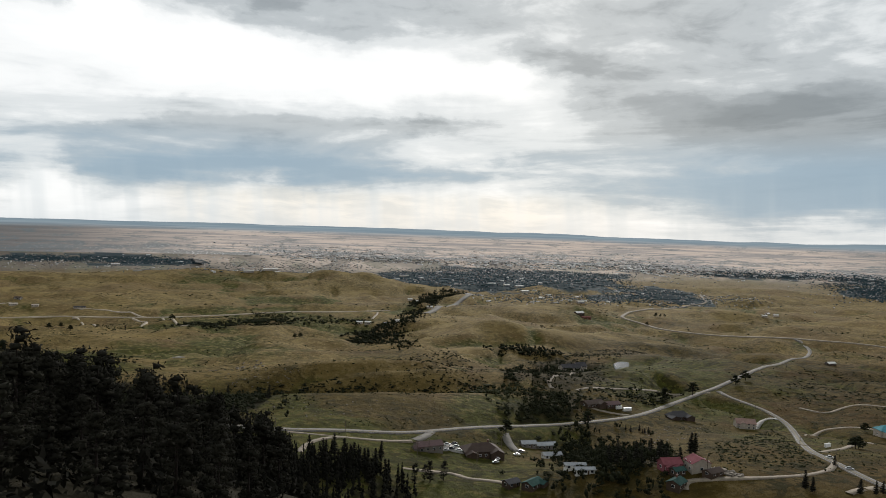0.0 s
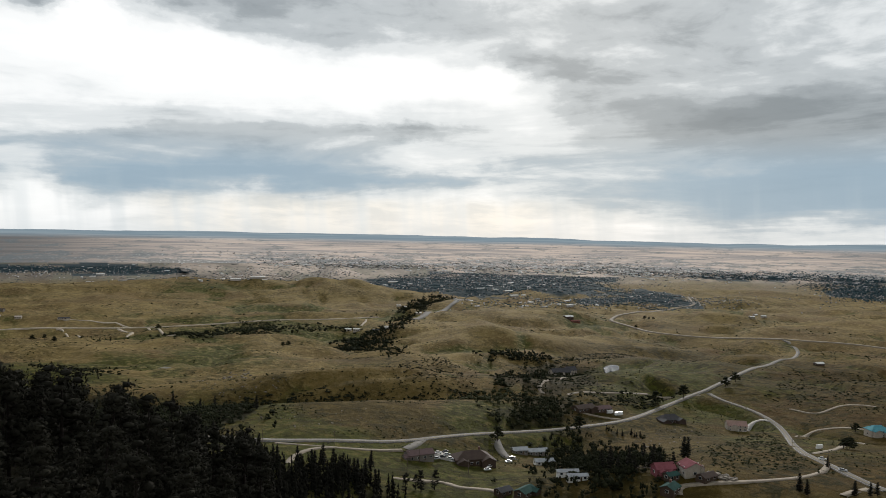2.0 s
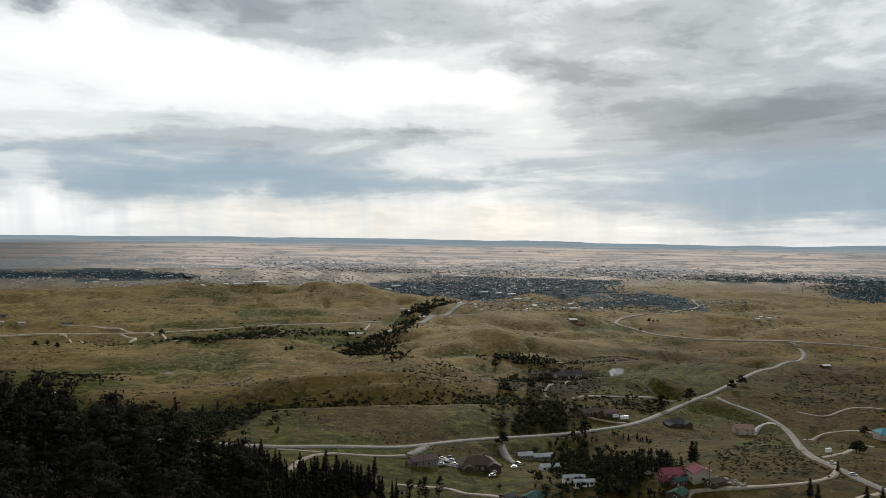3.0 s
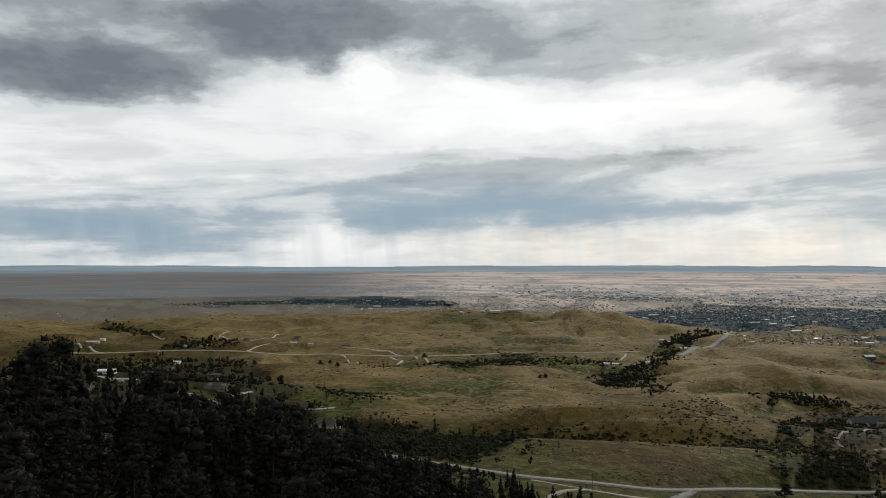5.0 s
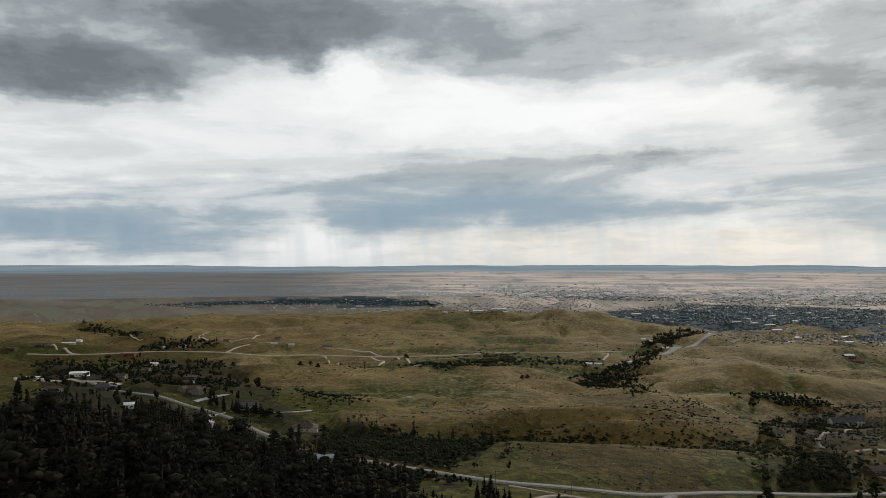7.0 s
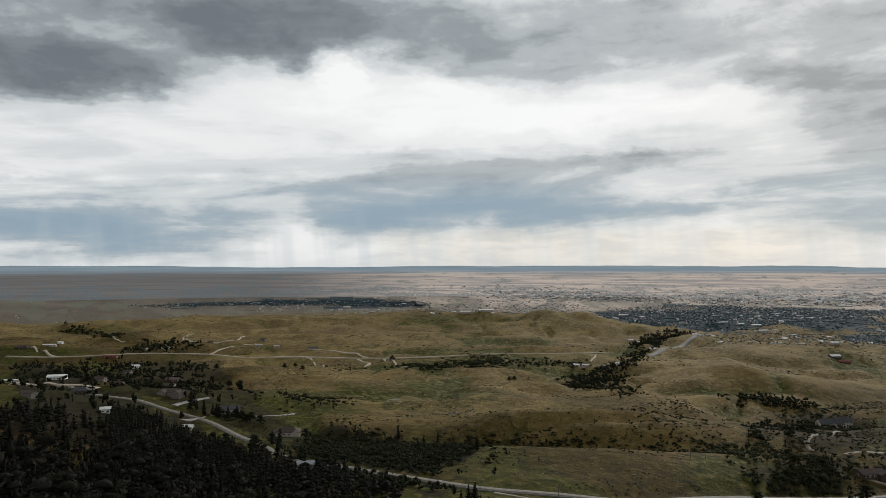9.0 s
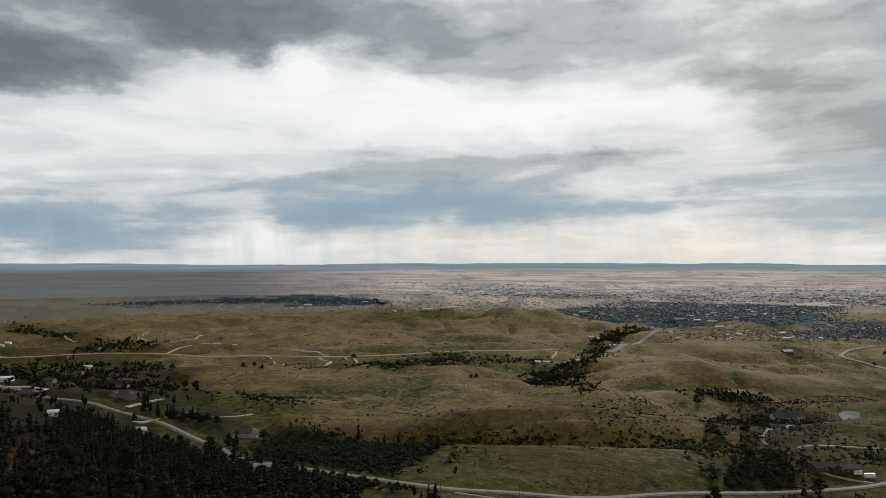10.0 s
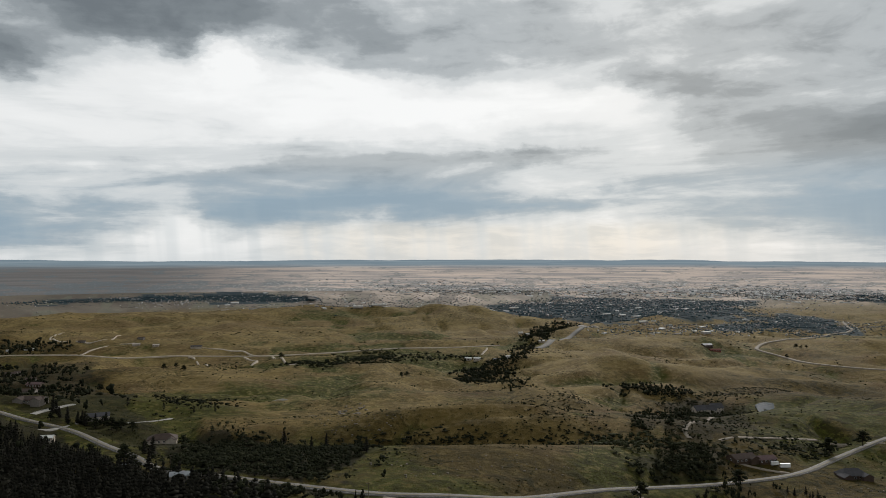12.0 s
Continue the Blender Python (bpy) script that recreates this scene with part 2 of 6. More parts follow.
def natural(x, y):
    """The ground's height at (x, y) before the roads were cut into it."""
    x, y = np.asarray(x, float), np.asarray(y, float)
    r = np.hypot(x, y)
    b = np.degrees(np.arctan2(x, y))
    z = np.interp(r + 0.05 * np.clip(r, 0, 1500) * rough(x / 420, y / 420, 3) * step(r, 500, 900) * step(r, 3200, 2300), FINE_R, FINE_Z)
    far = step(r, 3400, 4300)
    # the mountain's foot: a shoulder with the forest, which falls away to the right
    z = z - np.clip(r, 0, 230) * (np.clip(b, -48, 30) + 10) * 0.0065 * step(r, 390, 230)
    z = z + 26 * step(b, -14, -30) * step(r, 500, 700) * step(r, 1500, 900)
    z = z + step(np.abs(b), 70, 125) * np.clip(r, 0, 4800) * 0.22
    z = z + 30 * step(b, 19, 8) * np.exp(-((r - 2620) / 330) ** 2)
    # hills and hollows
    open_land = step(r, 480, 620) * step(r, 3700, 2900)
    z = z + open_land * (11.5 * rough(x / 260, y / 210, 11) + 8.5 * rough(x / 100, y / 75, 12) * step(r, 650, 900) + 1.3 * rough(x / 38, y / 33, 13))
    ribs = 1 - 2 * np.abs(rough(x / 95 + 0.5 * rough(x / 70, y / 70, 17), y / 150, 16))
    z = z + open_land * step(r, 640, 860) * step(r, 2700, 2100) * (2.6 * ribs + 1.3 * (1 - 2 * np.abs(rough(x / 42 + 3, y / 60, 18))))
    z = z - open_land * 9.0 * gully(x, y) * step(r, 560, 700)
    z = z + 0.35 * rough(x / 17, y / 17, 14) * step(r, 60, 200) * (1 - far)
    z = z + hump(x, y, 130, 520, 120, 38, -13, 3)
    z = z + hump(x, y, -40, 610, 130, 50, 0, -8)
    z = z + hump(x, y, 150, 612, 150, 34, -12, -19)
    z = z + hump(x, y, 150, 690, 130, 48, -12, 13)
    z = z + hump(x, y, 470, 860, 160, 110, 40, -24)
    z = z + hump(x, y, 250, 425, 130, 75, 30, -26)
    z = z + hump(x, y, 490, 480, 130, 120, 0, -17)
    z = z + hump(x, y, 560, 1250, 260, 110, -15, 16)
    z = z + hump(x, y, 400, 1560, 300, 120, -10, 14)
    z = z + hump(x, y, 330, 2560, 330, 150, -8, 26) * (0.8 + 0.5 * rough(x / 90 + 0.004 * y, y / 260, 71))
    z = z + hump(x, y, -500, 2500, 500, 180, 5, 14)
    z = z + hump(x, y, 1300, 2500, 350, 180, -30, 30)
    z = z + hump(x, y, 570, 2400, 190, 110, -20, 38) * (0.8 + 0.5 * rough(x / 80 + 0.004 * y, y / 240, 73))
    z = z + hump(x, y, 520, 1112, 150, 55, -5, 15) + hump(x, y, 480, 1010, 130, 40, -5, -6)
    z = z + hump(x, y, 860, 1545, 120, 70, -5, 15) + hump(x, y, 1305, 1430, 100, 50, -40, 13) + hump(x, y, 2330, 2330, 180, 110, -30, 20)
    z = z + hump(x, y, 140, 350, 70, 45, -20, -9)
    z = z + hump(x, y, -2060, 3430, 330, 110, 10, 30)
    pond = np.exp(-(((x - 588) / 46) ** 2 + ((y - 850) / 46) ** 2) ** 2)
    z = z * (1 - pond) - 70.0 * pond
    return z


# ---- materials ----
def material(name, rough_=0.9, spec=0.2):
    m = bpy.data.materials.new(name)
    m.use_nodes = True
    b = m.node_tree.nodes["Principled BSDF"]
    b.inputs["Roughness"].default_value, b.inputs["Specular IOR Level"].default_value = rough_, spec
    return m, Net(m.node_tree), b


def plain(name, colour, vary=0.25, scale=0.6, rough_=0.85, spec=0.2, each=0.0, metal=0.0):
    """Paint, wood, stone and the like: one colour with grain and blotches, and a shift from object to object."""
    m, n, b = material(name, rough_, spec)
    p = n.node("ShaderNodeTexCoord").outputs["Object"]
    dark = tuple(v * (1 - vary) for v in colour)
    light = tuple(min(1, v * (1 + vary)) for v in colour)
    c = n.mix(n.ramp(n.noise(p, scale, 5, 0.65), 0.3, 0.7), dark, light)
    c = n.mix(n.math("MULTIPLY", n.ramp(n.noise(p, scale * 9, 3, 0.6), 0.45, 0.75), vary), c, dark)
    if each:
        pick = n.node("ShaderNodeObjectInfo").outputs["Random"]
        c = n.mix(n.math("MULTIPLY", pick, each), c, tuple(v * 0.35 for v in colour))
    n.put(b.inputs["Base Color"], c)
    b.inputs["Metallic"].default_value = metal
    return m


def foliage(name, a, b_, each=0.5):
    """Leaves or conifer foliage: every clump has its own shade of green."""
    m, n, b = material(name, 0.95, 0.02)
    isle = n.node("ShaderNodeNewGeometry").outputs["Random Per Island"]
    c = n.mix(isle, a, b_)
    pick = n.node("ShaderNodeObjectInfo").outputs["Random"]
    c = n.mix(n.math("MULTIPLY", pick, each), c, tuple(v * 0.5 for v in a))
    n.put(b.inputs["Base Color"], c)
    return m


def ground_material():
    """Dry bunch grass with greener hollows, bare earth and, far out, pale plains: the mesh carries how lush, how arid
    and how sunlit it is.
    """
    m, n, b = material("dry_grassland", 0.95, 0.03)
    p = n.node("ShaderNodeTexCoord").outputs["Object"]
    lush = n.node("ShaderNodeAttribute", attribute_name="lush").outputs["Fac"]
    arid = n.node("ShaderNodeAttribute", attribute_name="arid").outputs["Fac"]
    pale = n.node("ShaderNodeAttribute", attribute_name="pale").outputs["Fac"]
    hazed_cover = n.node("ShaderNodeAttribute", attribute_name="hazed_cover").outputs["Fac"]
    needle = n.node("ShaderNodeAttribute", attribute_name="shaded_litter").outputs["Fac"]
    lit_straw = n.node("ShaderNodeAttribute", attribute_name="lit_straw").outputs["Fac"]
    big = n.noise(p, 0.006, 5, 0.6, 0.5)
    mid = n.noise(p, 0.022, 6, 0.68, 0.8)
    small = n.noise(p, 0.13, 5, 0.66)
    tuft = n.noise(p, 0.38, 6, 0.78)
    grit = n.noise(p, 1.1, 6, 0.8)
    # light straw for sunlit hills, dark near_c for land under cloud shade
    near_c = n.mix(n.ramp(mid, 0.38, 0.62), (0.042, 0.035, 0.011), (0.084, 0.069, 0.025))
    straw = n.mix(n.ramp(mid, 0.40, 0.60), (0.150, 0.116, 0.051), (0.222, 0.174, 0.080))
    straw = n.mix(lit_straw, near_c, straw)
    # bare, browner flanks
    straw = n.mix(n.math("MULTIPLY", n.ramp(big, 0.46, 0.66), 0.75), straw, n.mix(lit_straw, (0.072, 0.048, 0.025), (0.132, 0.092, 0.047)))
    # grass that stays green where water gathers
    green = n.mix(n.ramp(small, 0.35, 0.65), (0.030, 0.043, 0.011), (0.076, 0.096, 0.024))
    wet = n.math("ADD", n.math("ADD", lush, n.math("MULTIPLY", n.math("SUBTRACT", 1.0, lit_straw), 0.16)), n.math("MULTIPLY", n.math("SUBTRACT", n.noise(p, 0.012, 6, 0.7, 1.0), 0.5), 1.3))
    c = n.mix(n.math("MULTIPLY", n.ramp(wet, 0.30, 0.62), 0.85), straw, green)
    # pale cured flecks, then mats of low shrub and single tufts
    c = n.mix(n.math("MULTIPLY", n.ramp(small, 0.53, 0.60), 0.5), c, n.mix(lit_straw, (0.125, 0.104, 0.052), (0.300, 0.245, 0.130)))
    brushy = n.ramp(n.noise(p, 0.009, 4, 0.6, 0.6), 0.40, 0.58)
    mats = n.noise(p, 0.10, 5, 0.62, 0.4)
    less = n.math("SUBTRACT", 0.85, n.math("MULTIPLY", lit_straw, 0.40))
    c = n.mix(n.math("MULTIPLY", n.math("MULTIPLY", n.ramp(mats, 0.52, 0.56), n.math("ADD", 0.20, n.math("MULTIPLY", brushy, 0.80))), less), c, (0.020, 0.022, 0.009))
    c = n.mix(n.math("MULTIPLY", n.math("MULTIPLY", n.ramp(tuft, 0.53, 0.59), brushy), 0.75), c, (0.034, 0.036, 0.016))
    c = n.mix(n.math("MULTIPLY", n.ramp(grit, 0.50, 0.64), n.math("MULTIPLY", less, 0.6)), c, (0.030, 0.029, 0.014))
    c = n.mix(n.math("MULTIPLY", n.ramp(grit, 0.46, 0.34), 0.35), c, n.mix(lit_straw, (0.130, 0.108, 0.058), (0.290, 0.238, 0.130)))
    q = n.node("ShaderNodeAttribute", attribute_name="plain_place").outputs["Vector"]
    strip = n.noise(q, 1.1, 5, 0.62, 0.6)
    field = n.node("ShaderNodeTexVoronoi", feature="F1")
    n.put(field.inputs["Vector"], q)
    field.inputs["Scale"].default_value = 3.2
    tone = n.split(field.outputs["Color"])[0]
    speck = n.noise(q, 9.0, 7, 0.75)
    # where pale is high, sunshine on the far plain is put into its colour
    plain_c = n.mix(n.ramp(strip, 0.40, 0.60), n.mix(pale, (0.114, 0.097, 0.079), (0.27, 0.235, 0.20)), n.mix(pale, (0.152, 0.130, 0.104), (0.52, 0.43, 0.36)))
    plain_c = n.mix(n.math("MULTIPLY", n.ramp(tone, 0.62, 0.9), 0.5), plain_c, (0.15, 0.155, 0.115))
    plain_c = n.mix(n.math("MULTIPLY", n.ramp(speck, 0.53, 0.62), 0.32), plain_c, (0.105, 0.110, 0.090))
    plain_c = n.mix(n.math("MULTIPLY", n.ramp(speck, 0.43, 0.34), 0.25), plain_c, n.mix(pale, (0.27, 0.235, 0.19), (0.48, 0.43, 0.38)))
    c = n.mix(arid, n.mix(1.0, c, n.mix(lit_straw, (0.92, 0.79, 0.58), (0.86, 0.80, 0.70)), "MULTIPLY"), plain_c)
    # town ground: dark tree cover with the haze put in as blue
    c = n.mix(n.math("MULTIPLY", hazed_cover, 0.92), c, n.mix(n.ramp(n.noise(q, 14.0, 4, 0.7), 0.55, 0.68), (0.024, 0.043, 0.054), (0.046, 0.064, 0.070)))
    # litter on the floor, with the trees' shade put into its colour
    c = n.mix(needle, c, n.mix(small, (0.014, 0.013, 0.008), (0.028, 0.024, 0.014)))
    n.put(b.inputs["Base Color"], c)
    bump = n.node("ShaderNodeBump")
    bump.inputs["Strength"].default_value, bump.inputs["Distance"].default_value = 0.8, 2.0
    n.put(bump.inputs["Height"], n.math("ADD", n.math("MULTIPLY", tuft, 0.5), n.math("ADD", small, n.math("MULTIPLY", mats, 1.2))))
    n.put(b.inputs["Normal"], bump.outputs[0])
    return m


def far_material():
    """The last plains and hills, tens of kilometres off: a plain backdrop that glows, with haze and sunshine in its
    colours.
    """
    m, n, b = material("glowing_distance", 1.0, 0.0)
    p = n.node("ShaderNodeTexCoord").outputs["Object"]
    x, y, z = n.split(p)
    turn = n.math("MULTIPLY", n.math("ARCTAN2", x, y), 57.2958)
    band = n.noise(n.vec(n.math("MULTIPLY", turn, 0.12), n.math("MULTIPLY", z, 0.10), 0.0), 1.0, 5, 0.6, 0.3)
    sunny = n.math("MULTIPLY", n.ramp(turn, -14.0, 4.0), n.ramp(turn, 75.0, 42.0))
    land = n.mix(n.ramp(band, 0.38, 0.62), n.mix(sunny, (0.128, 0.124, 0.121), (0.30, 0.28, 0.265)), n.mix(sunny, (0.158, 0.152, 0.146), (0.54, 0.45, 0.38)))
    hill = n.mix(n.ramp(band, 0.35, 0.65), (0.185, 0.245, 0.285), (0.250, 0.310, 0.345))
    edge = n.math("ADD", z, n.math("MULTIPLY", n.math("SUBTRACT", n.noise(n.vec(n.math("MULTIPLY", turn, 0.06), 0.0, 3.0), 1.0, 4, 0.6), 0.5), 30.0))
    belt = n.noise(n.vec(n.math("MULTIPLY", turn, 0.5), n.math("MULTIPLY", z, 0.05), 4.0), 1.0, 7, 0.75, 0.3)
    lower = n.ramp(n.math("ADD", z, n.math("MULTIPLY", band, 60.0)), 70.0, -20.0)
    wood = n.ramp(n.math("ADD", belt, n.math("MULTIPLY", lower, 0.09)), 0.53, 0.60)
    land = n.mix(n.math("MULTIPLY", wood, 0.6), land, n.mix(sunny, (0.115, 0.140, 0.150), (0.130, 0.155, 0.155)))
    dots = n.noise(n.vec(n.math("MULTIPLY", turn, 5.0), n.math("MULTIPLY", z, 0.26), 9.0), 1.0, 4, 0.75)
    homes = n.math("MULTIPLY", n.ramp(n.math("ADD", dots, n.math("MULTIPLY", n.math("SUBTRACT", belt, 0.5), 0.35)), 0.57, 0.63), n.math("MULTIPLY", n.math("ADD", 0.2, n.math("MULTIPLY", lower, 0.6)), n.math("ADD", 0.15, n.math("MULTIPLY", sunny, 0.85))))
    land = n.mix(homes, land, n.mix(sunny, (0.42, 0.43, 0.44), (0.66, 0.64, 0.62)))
    # gives off its own light: sun and haze are already in this colour
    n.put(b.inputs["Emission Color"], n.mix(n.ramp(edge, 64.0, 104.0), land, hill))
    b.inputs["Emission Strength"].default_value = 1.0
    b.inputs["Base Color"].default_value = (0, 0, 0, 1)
    return m


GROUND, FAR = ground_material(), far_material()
ASPHALT = plain("worn_asphalt", (0.118, 0.108, 0.094), 0.18, 0.25, 0.9)
LINE_YELLOW = plain("road_paint_yellow", (0.22, 0.17, 0.06), 0.3, 0.8)
LINE_WHITE = plain("road_paint_white", (0.34, 0.33, 0.31), 0.3, 0.8)
GRAVEL = plain("pale_gravel", (0.205, 0.172, 0.130), 0.22, 0.35, 0.95)
DIRT = plain("pale_dirt", (0.34, 0.29, 0.225), 0.2, 0.3, 0.95)
CONCRETE = plain("concrete", (0.28, 0.265, 0.24), 0.12, 0.5)
WATER, _n, _b = material("still_water", 0.12, 0.16)
_b.inputs["Base Color"].default_value = (0.03, 0.04, 0.045, 1)
_b.inputs["IOR"].default_value = 1.09
NEEDLES = foliage("pine_needles", (0.017, 0.0165, 0.0125), (0.030, 0.029, 0.021))
SPRUCE = foliage("spruce_needles", (0.0125, 0.0125, 0.010), (0.023, 0.022, 0.016))
LEAVES = foliage("broad_leaves", (0.012, 0.0145, 0.0085), (0.033, 0.035, 0.018))
SAGE = foliage("sagebrush", (0.028, 0.032, 0.016), (0.058, 0.060, 0.030))
# haze painted into the far town's foliage as a blue tint
HAZED_LEAVES = foliage("hazed_town_leaves", (0.026, 0.048, 0.060), (0.048, 0.080, 0.092), 0.0)
BARK = plain("bark", (0.016, 0.012, 0.010), 0.4, 2.5, 0.95)
DEAD = plain("bleached_wood", (0.17, 0.16, 0.145), 0.3, 2.0, 0.9)
ROCK = plain("pale_sandstone", (0.145, 0.125, 0.102), 0.3, 0.5, 0.95)
POLE = plain("weathered_pole", (0.11, 0.085, 0.065), 0.25, 1.5, 0.9)
GLASS, _n, _b = material("window_glass", 0.06, 0.6)
_b.inputs["Base Color"].default_value = (0.02, 0.024, 0.028, 1)
TYRE = plain("rubber", (0.02, 0.02, 0.02), 0.1, 2.0, 0.7)


# ---- the roads' lines, and the ground graded to them ----
def spline(points, gap, ease=0.0):
    """A smooth line through points of the plan, with a point about every gap metres; ease is the length over which it is straightened."""
    p = np.asarray(points, float)
    p = np.vstack([2 * p[0] - p[1], p, 2 * p[-1] - p[-2]])
    out = []
    for i in range(1, len(p) - 2):
        n = max(2, int(np.hypot(*(p[i + 1] - p[i])) / gap))
        t = np.linspace(0, 1, n, endpoint=False)[:, None]
        a, b, c, d = p[i - 1], p[i], p[i + 1], p[i + 2]
        out.append(0.5 * (2 * b + (c - a) * t + (2 * a - 5 * b + 4 * c - d) * t ** 2 + (3 * b - a - 3 * c + d) * t ** 3))
    line = np.vstack(out + [p[-2:-1]])
    n = min(int(ease / gap), len(line) // 3)
    if n > 0:                                                                 # rounds off small kinks, and keeps both ends
        ends = line[0].copy(), line[-1].copy()
        pad = np.vstack([2 * ends[0] - line[n:0:-1], line, 2 * ends[1] - line[-2:-n - 2:-1]])
        k = np.hanning(2 * n + 3)[1:-1]
        line = np.stack([np.convolve(pad[:, i], k / k.sum(), "valid") for i in (0, 1)], -1)
    return line


def smooth(v, n):
    k = np.hanning(2 * n + 3)[1:-1]
    return np.convolve(np.pad(v, n, "edge"), k / k.sum(), "valid")


MAIN_ROAD = [(-426, 897), (-339, 782), (-300, 757), (-285, 755), (-254, 728), (-225, 716), (-196, 702), (-159.7, 658.1), (-123.2, 600.4), (-91.6, 528.0), (-73.3, 508.5), (-49.2, 489.6), (-26.5, 470.6), (8.0, 444.4), (39.7, 427.1), (58.1, 419.2), (78.2, 425.3), (106.5, 418.9), (130.8, 423.3), (161.2, 441.0), (200.9, 462.7), (240.9, 476.2), (276.1, 484.6), (319.8, 493.9), (354.5, 502.8), (391.5, 520.6), (458, 568), (514, 596), (558, 612), (624, 647), (733, 721), (914, 854), (1000, 904), (1116, 996), (1152, 1038), (1169, 1071), (1177, 1096)]
BRANCH_ROAD = [(546, 598), (537, 577), (543, 552), (546, 532), (539, 510), (530, 487), (491.1, 438.8), (405.8, 352.9), (371.9, 311.3), (362.3, 290.8), (350.1, 269.4), (341.8, 252.3), (337.4, 239.2), (336.7, 233.1)]
UPPER_ROAD = [(1312, 956), (1284, 1005), (1237, 1032), (1199, 1053), (1177, 1096), (1102, 1138), (1030, 1176), (981, 1245), (1004, 1358), (993, 1406), (985, 1433), (1081, 1548), (1177, 1596), (1379, 1757), (1544, 1880), (1598, 1877), (1700, 1975), (1974, 2331)]
VALLEY_ROAD = [(-928, 1630), (-758, 1548), (-670, 1593), (-603, 1649), (-491, 1663), (-373, 1572), (-287, 1600), (-186, 1561), (-78, 1522), (4, 1532), (102, 1563), (193, 1589), (320, 1575), (433, 1579)]
TOWN_ROAD = [(478, 1440), (530, 1516), (600, 1660), (690, 1810), (760, 1900), (906, 2156)]
GRADES = []
for points_, half_ in ((MAIN_ROAD, 7.0), (BRANCH_ROAD, 6.0), (TOWN_ROAD, 16.0), (UPPER_ROAD, 18.0), (VALLEY_ROAD, 12.0)):
    line_ = spline(points_, 6.0, 40.0)
    GRADES.append((line_, smooth(natural(line_[:, 0], line_[:, 1]), 26 if half_ == 12.0 else 18), half_))


def height(x, y):
    """The ground's height at (x, y), with a level bed where the roads run."""
    x, y = np.asarray(x, float), np.asarray(y, float)
    z = np.atleast_1d(natural(x, y)).copy()
    fx, fy = np.atleast_1d(x).ravel(), np.atleast_1d(y).ravel()
    flat = z.ravel()
    for line, grade, half in GRADES:
        (x0, y0), (x1, y1) = line.min(0) - 30, line.max(0) + 30
        near_ = np.nonzero((fx > x0) & (fx < x1) & (fy > y0) & (fy < y1))[0]
        for part_ in np.array_split(near_, len(near_) // 20000 + 1):
            if len(part_):
                d = (fx[part_, None] - line[None, :, 0]) ** 2 + (fy[part_, None] - line[None, :, 1]) ** 2
                k = d.argmin(1)
                w = step(np.sqrt(d[np.arange(len(k)), k]), half + 16, half + 2)
                flat[part_] = flat[part_] * (1 - w) + grade[k] * w
    return flat.reshape(z.shape) if np.ndim(x) else float(flat[0])


def ground_z(x, y):
    return float(height(x, y))


# ---- the land itself: one sheet out to the horizon ----
def mesh_of(name, verts, faces, mat, smooth=False):
    """A mesh from numpy arrays; all faces have the same number of corners."""
    verts, faces = np.asarray(verts, np.float32), np.asarray(faces, np.int32)
    me = bpy.data.meshes.new(name)
    me.vertices.add(len(verts))
    me.vertices.foreach_set("co", verts.ravel())
    me.loops.add(faces.size)
    me.loops.foreach_set("vertex_index", faces.ravel())
    me.polygons.add(len(faces))
    me.polygons.foreach_set("loop_start", np.arange(0, faces.size, faces.shape[1], dtype=np.int32))
    if smooth:
        me.polygons.foreach_set("use_smooth", np.ones(len(faces), bool))
    me.update(calc_edges=True)
    me.materials.append(mat)
    return me


def lushness(x, y):
    r = np.hypot(x, y)
    v = 0.19 + 0.25 * rough(x / 300, y / 240, 31) - 0.12 * step(r, 1400, 2300) + 0.45 * gully(x, y) * step(r, 560, 700) * step(r, 3000, 2200)
    for cx, cy, rad, k in ((95, 350, 80, 0.7), (235, 500, 60, 0.75), (420, 400, 90, 0.22), (30, 560, 90, 0.35), (-90, 820, 190, 0.25),
                           (560, 780, 130, 0.2), (0, 1080, 160, 0.22), (-250, 900, 160, 0.12), (190, 1500, 120, 0.3), (500, 620, 110, 0.1),
                           (180, 690, 60, -0.45), (130, 528, 95, -0.42), (330, 430, 50, -0.2)):
        v = v + k * np.exp(-((x - cx) ** 2 + (y - cy) ** 2) / rad ** 2)
    return np.clip(v, 0, 1)


def within(poly, x, y):
    """1 where (x, y) lies in the polygon, else 0."""
    hit = np.zeros(len(x), bool)
    for (x0, y0), (x1, y1) in zip(poly, poly[1:] + poly[:1]):
        hit ^= ((y0 > y) != (y1 > y)) & (x < (x1 - x0) * (y - y0) / (y1 - y0 + 1e-12) + x0)
    return hit.astype(float)


# outlines of the far town's quarters, with how many trees, houses and halls each has
QUARTERS = []


def quarter(*facts):
    """Name, outline and the numbers of trees, houses and halls."""
    QUARTERS.append(facts)


quarter("core", [(727, 3081), (980, 3467), (1278, 3588), (1572, 3536), (1728, 3404), (2184, 3189), (1793, 2616), (1347, 2252), (1171, 2312), (971, 2105), (1010, 2423), (770, 2608)], 5200, 900, 60)
quarter("west belt", [(-1374, 3613), (-1233, 3727), (-791, 3953), (-193, 4017), (-35, 3905), (-3, 3685), (-349, 3704), (-751, 3755), (-1201, 3631), (-1356, 3567)], 1900, 300, 10)
quarter("riverside", [(26, 3763), (303, 3847), (586, 3646), (904, 3698), (746, 3279), (329, 2567), (81, 2558)], 420, 220, 50)
quarter("old yards", [(338, 4292), (796, 4291), (1179, 4109), (1489, 3891), (1282, 3786), (955, 3910), (514, 4027)], 385, 460, 170)
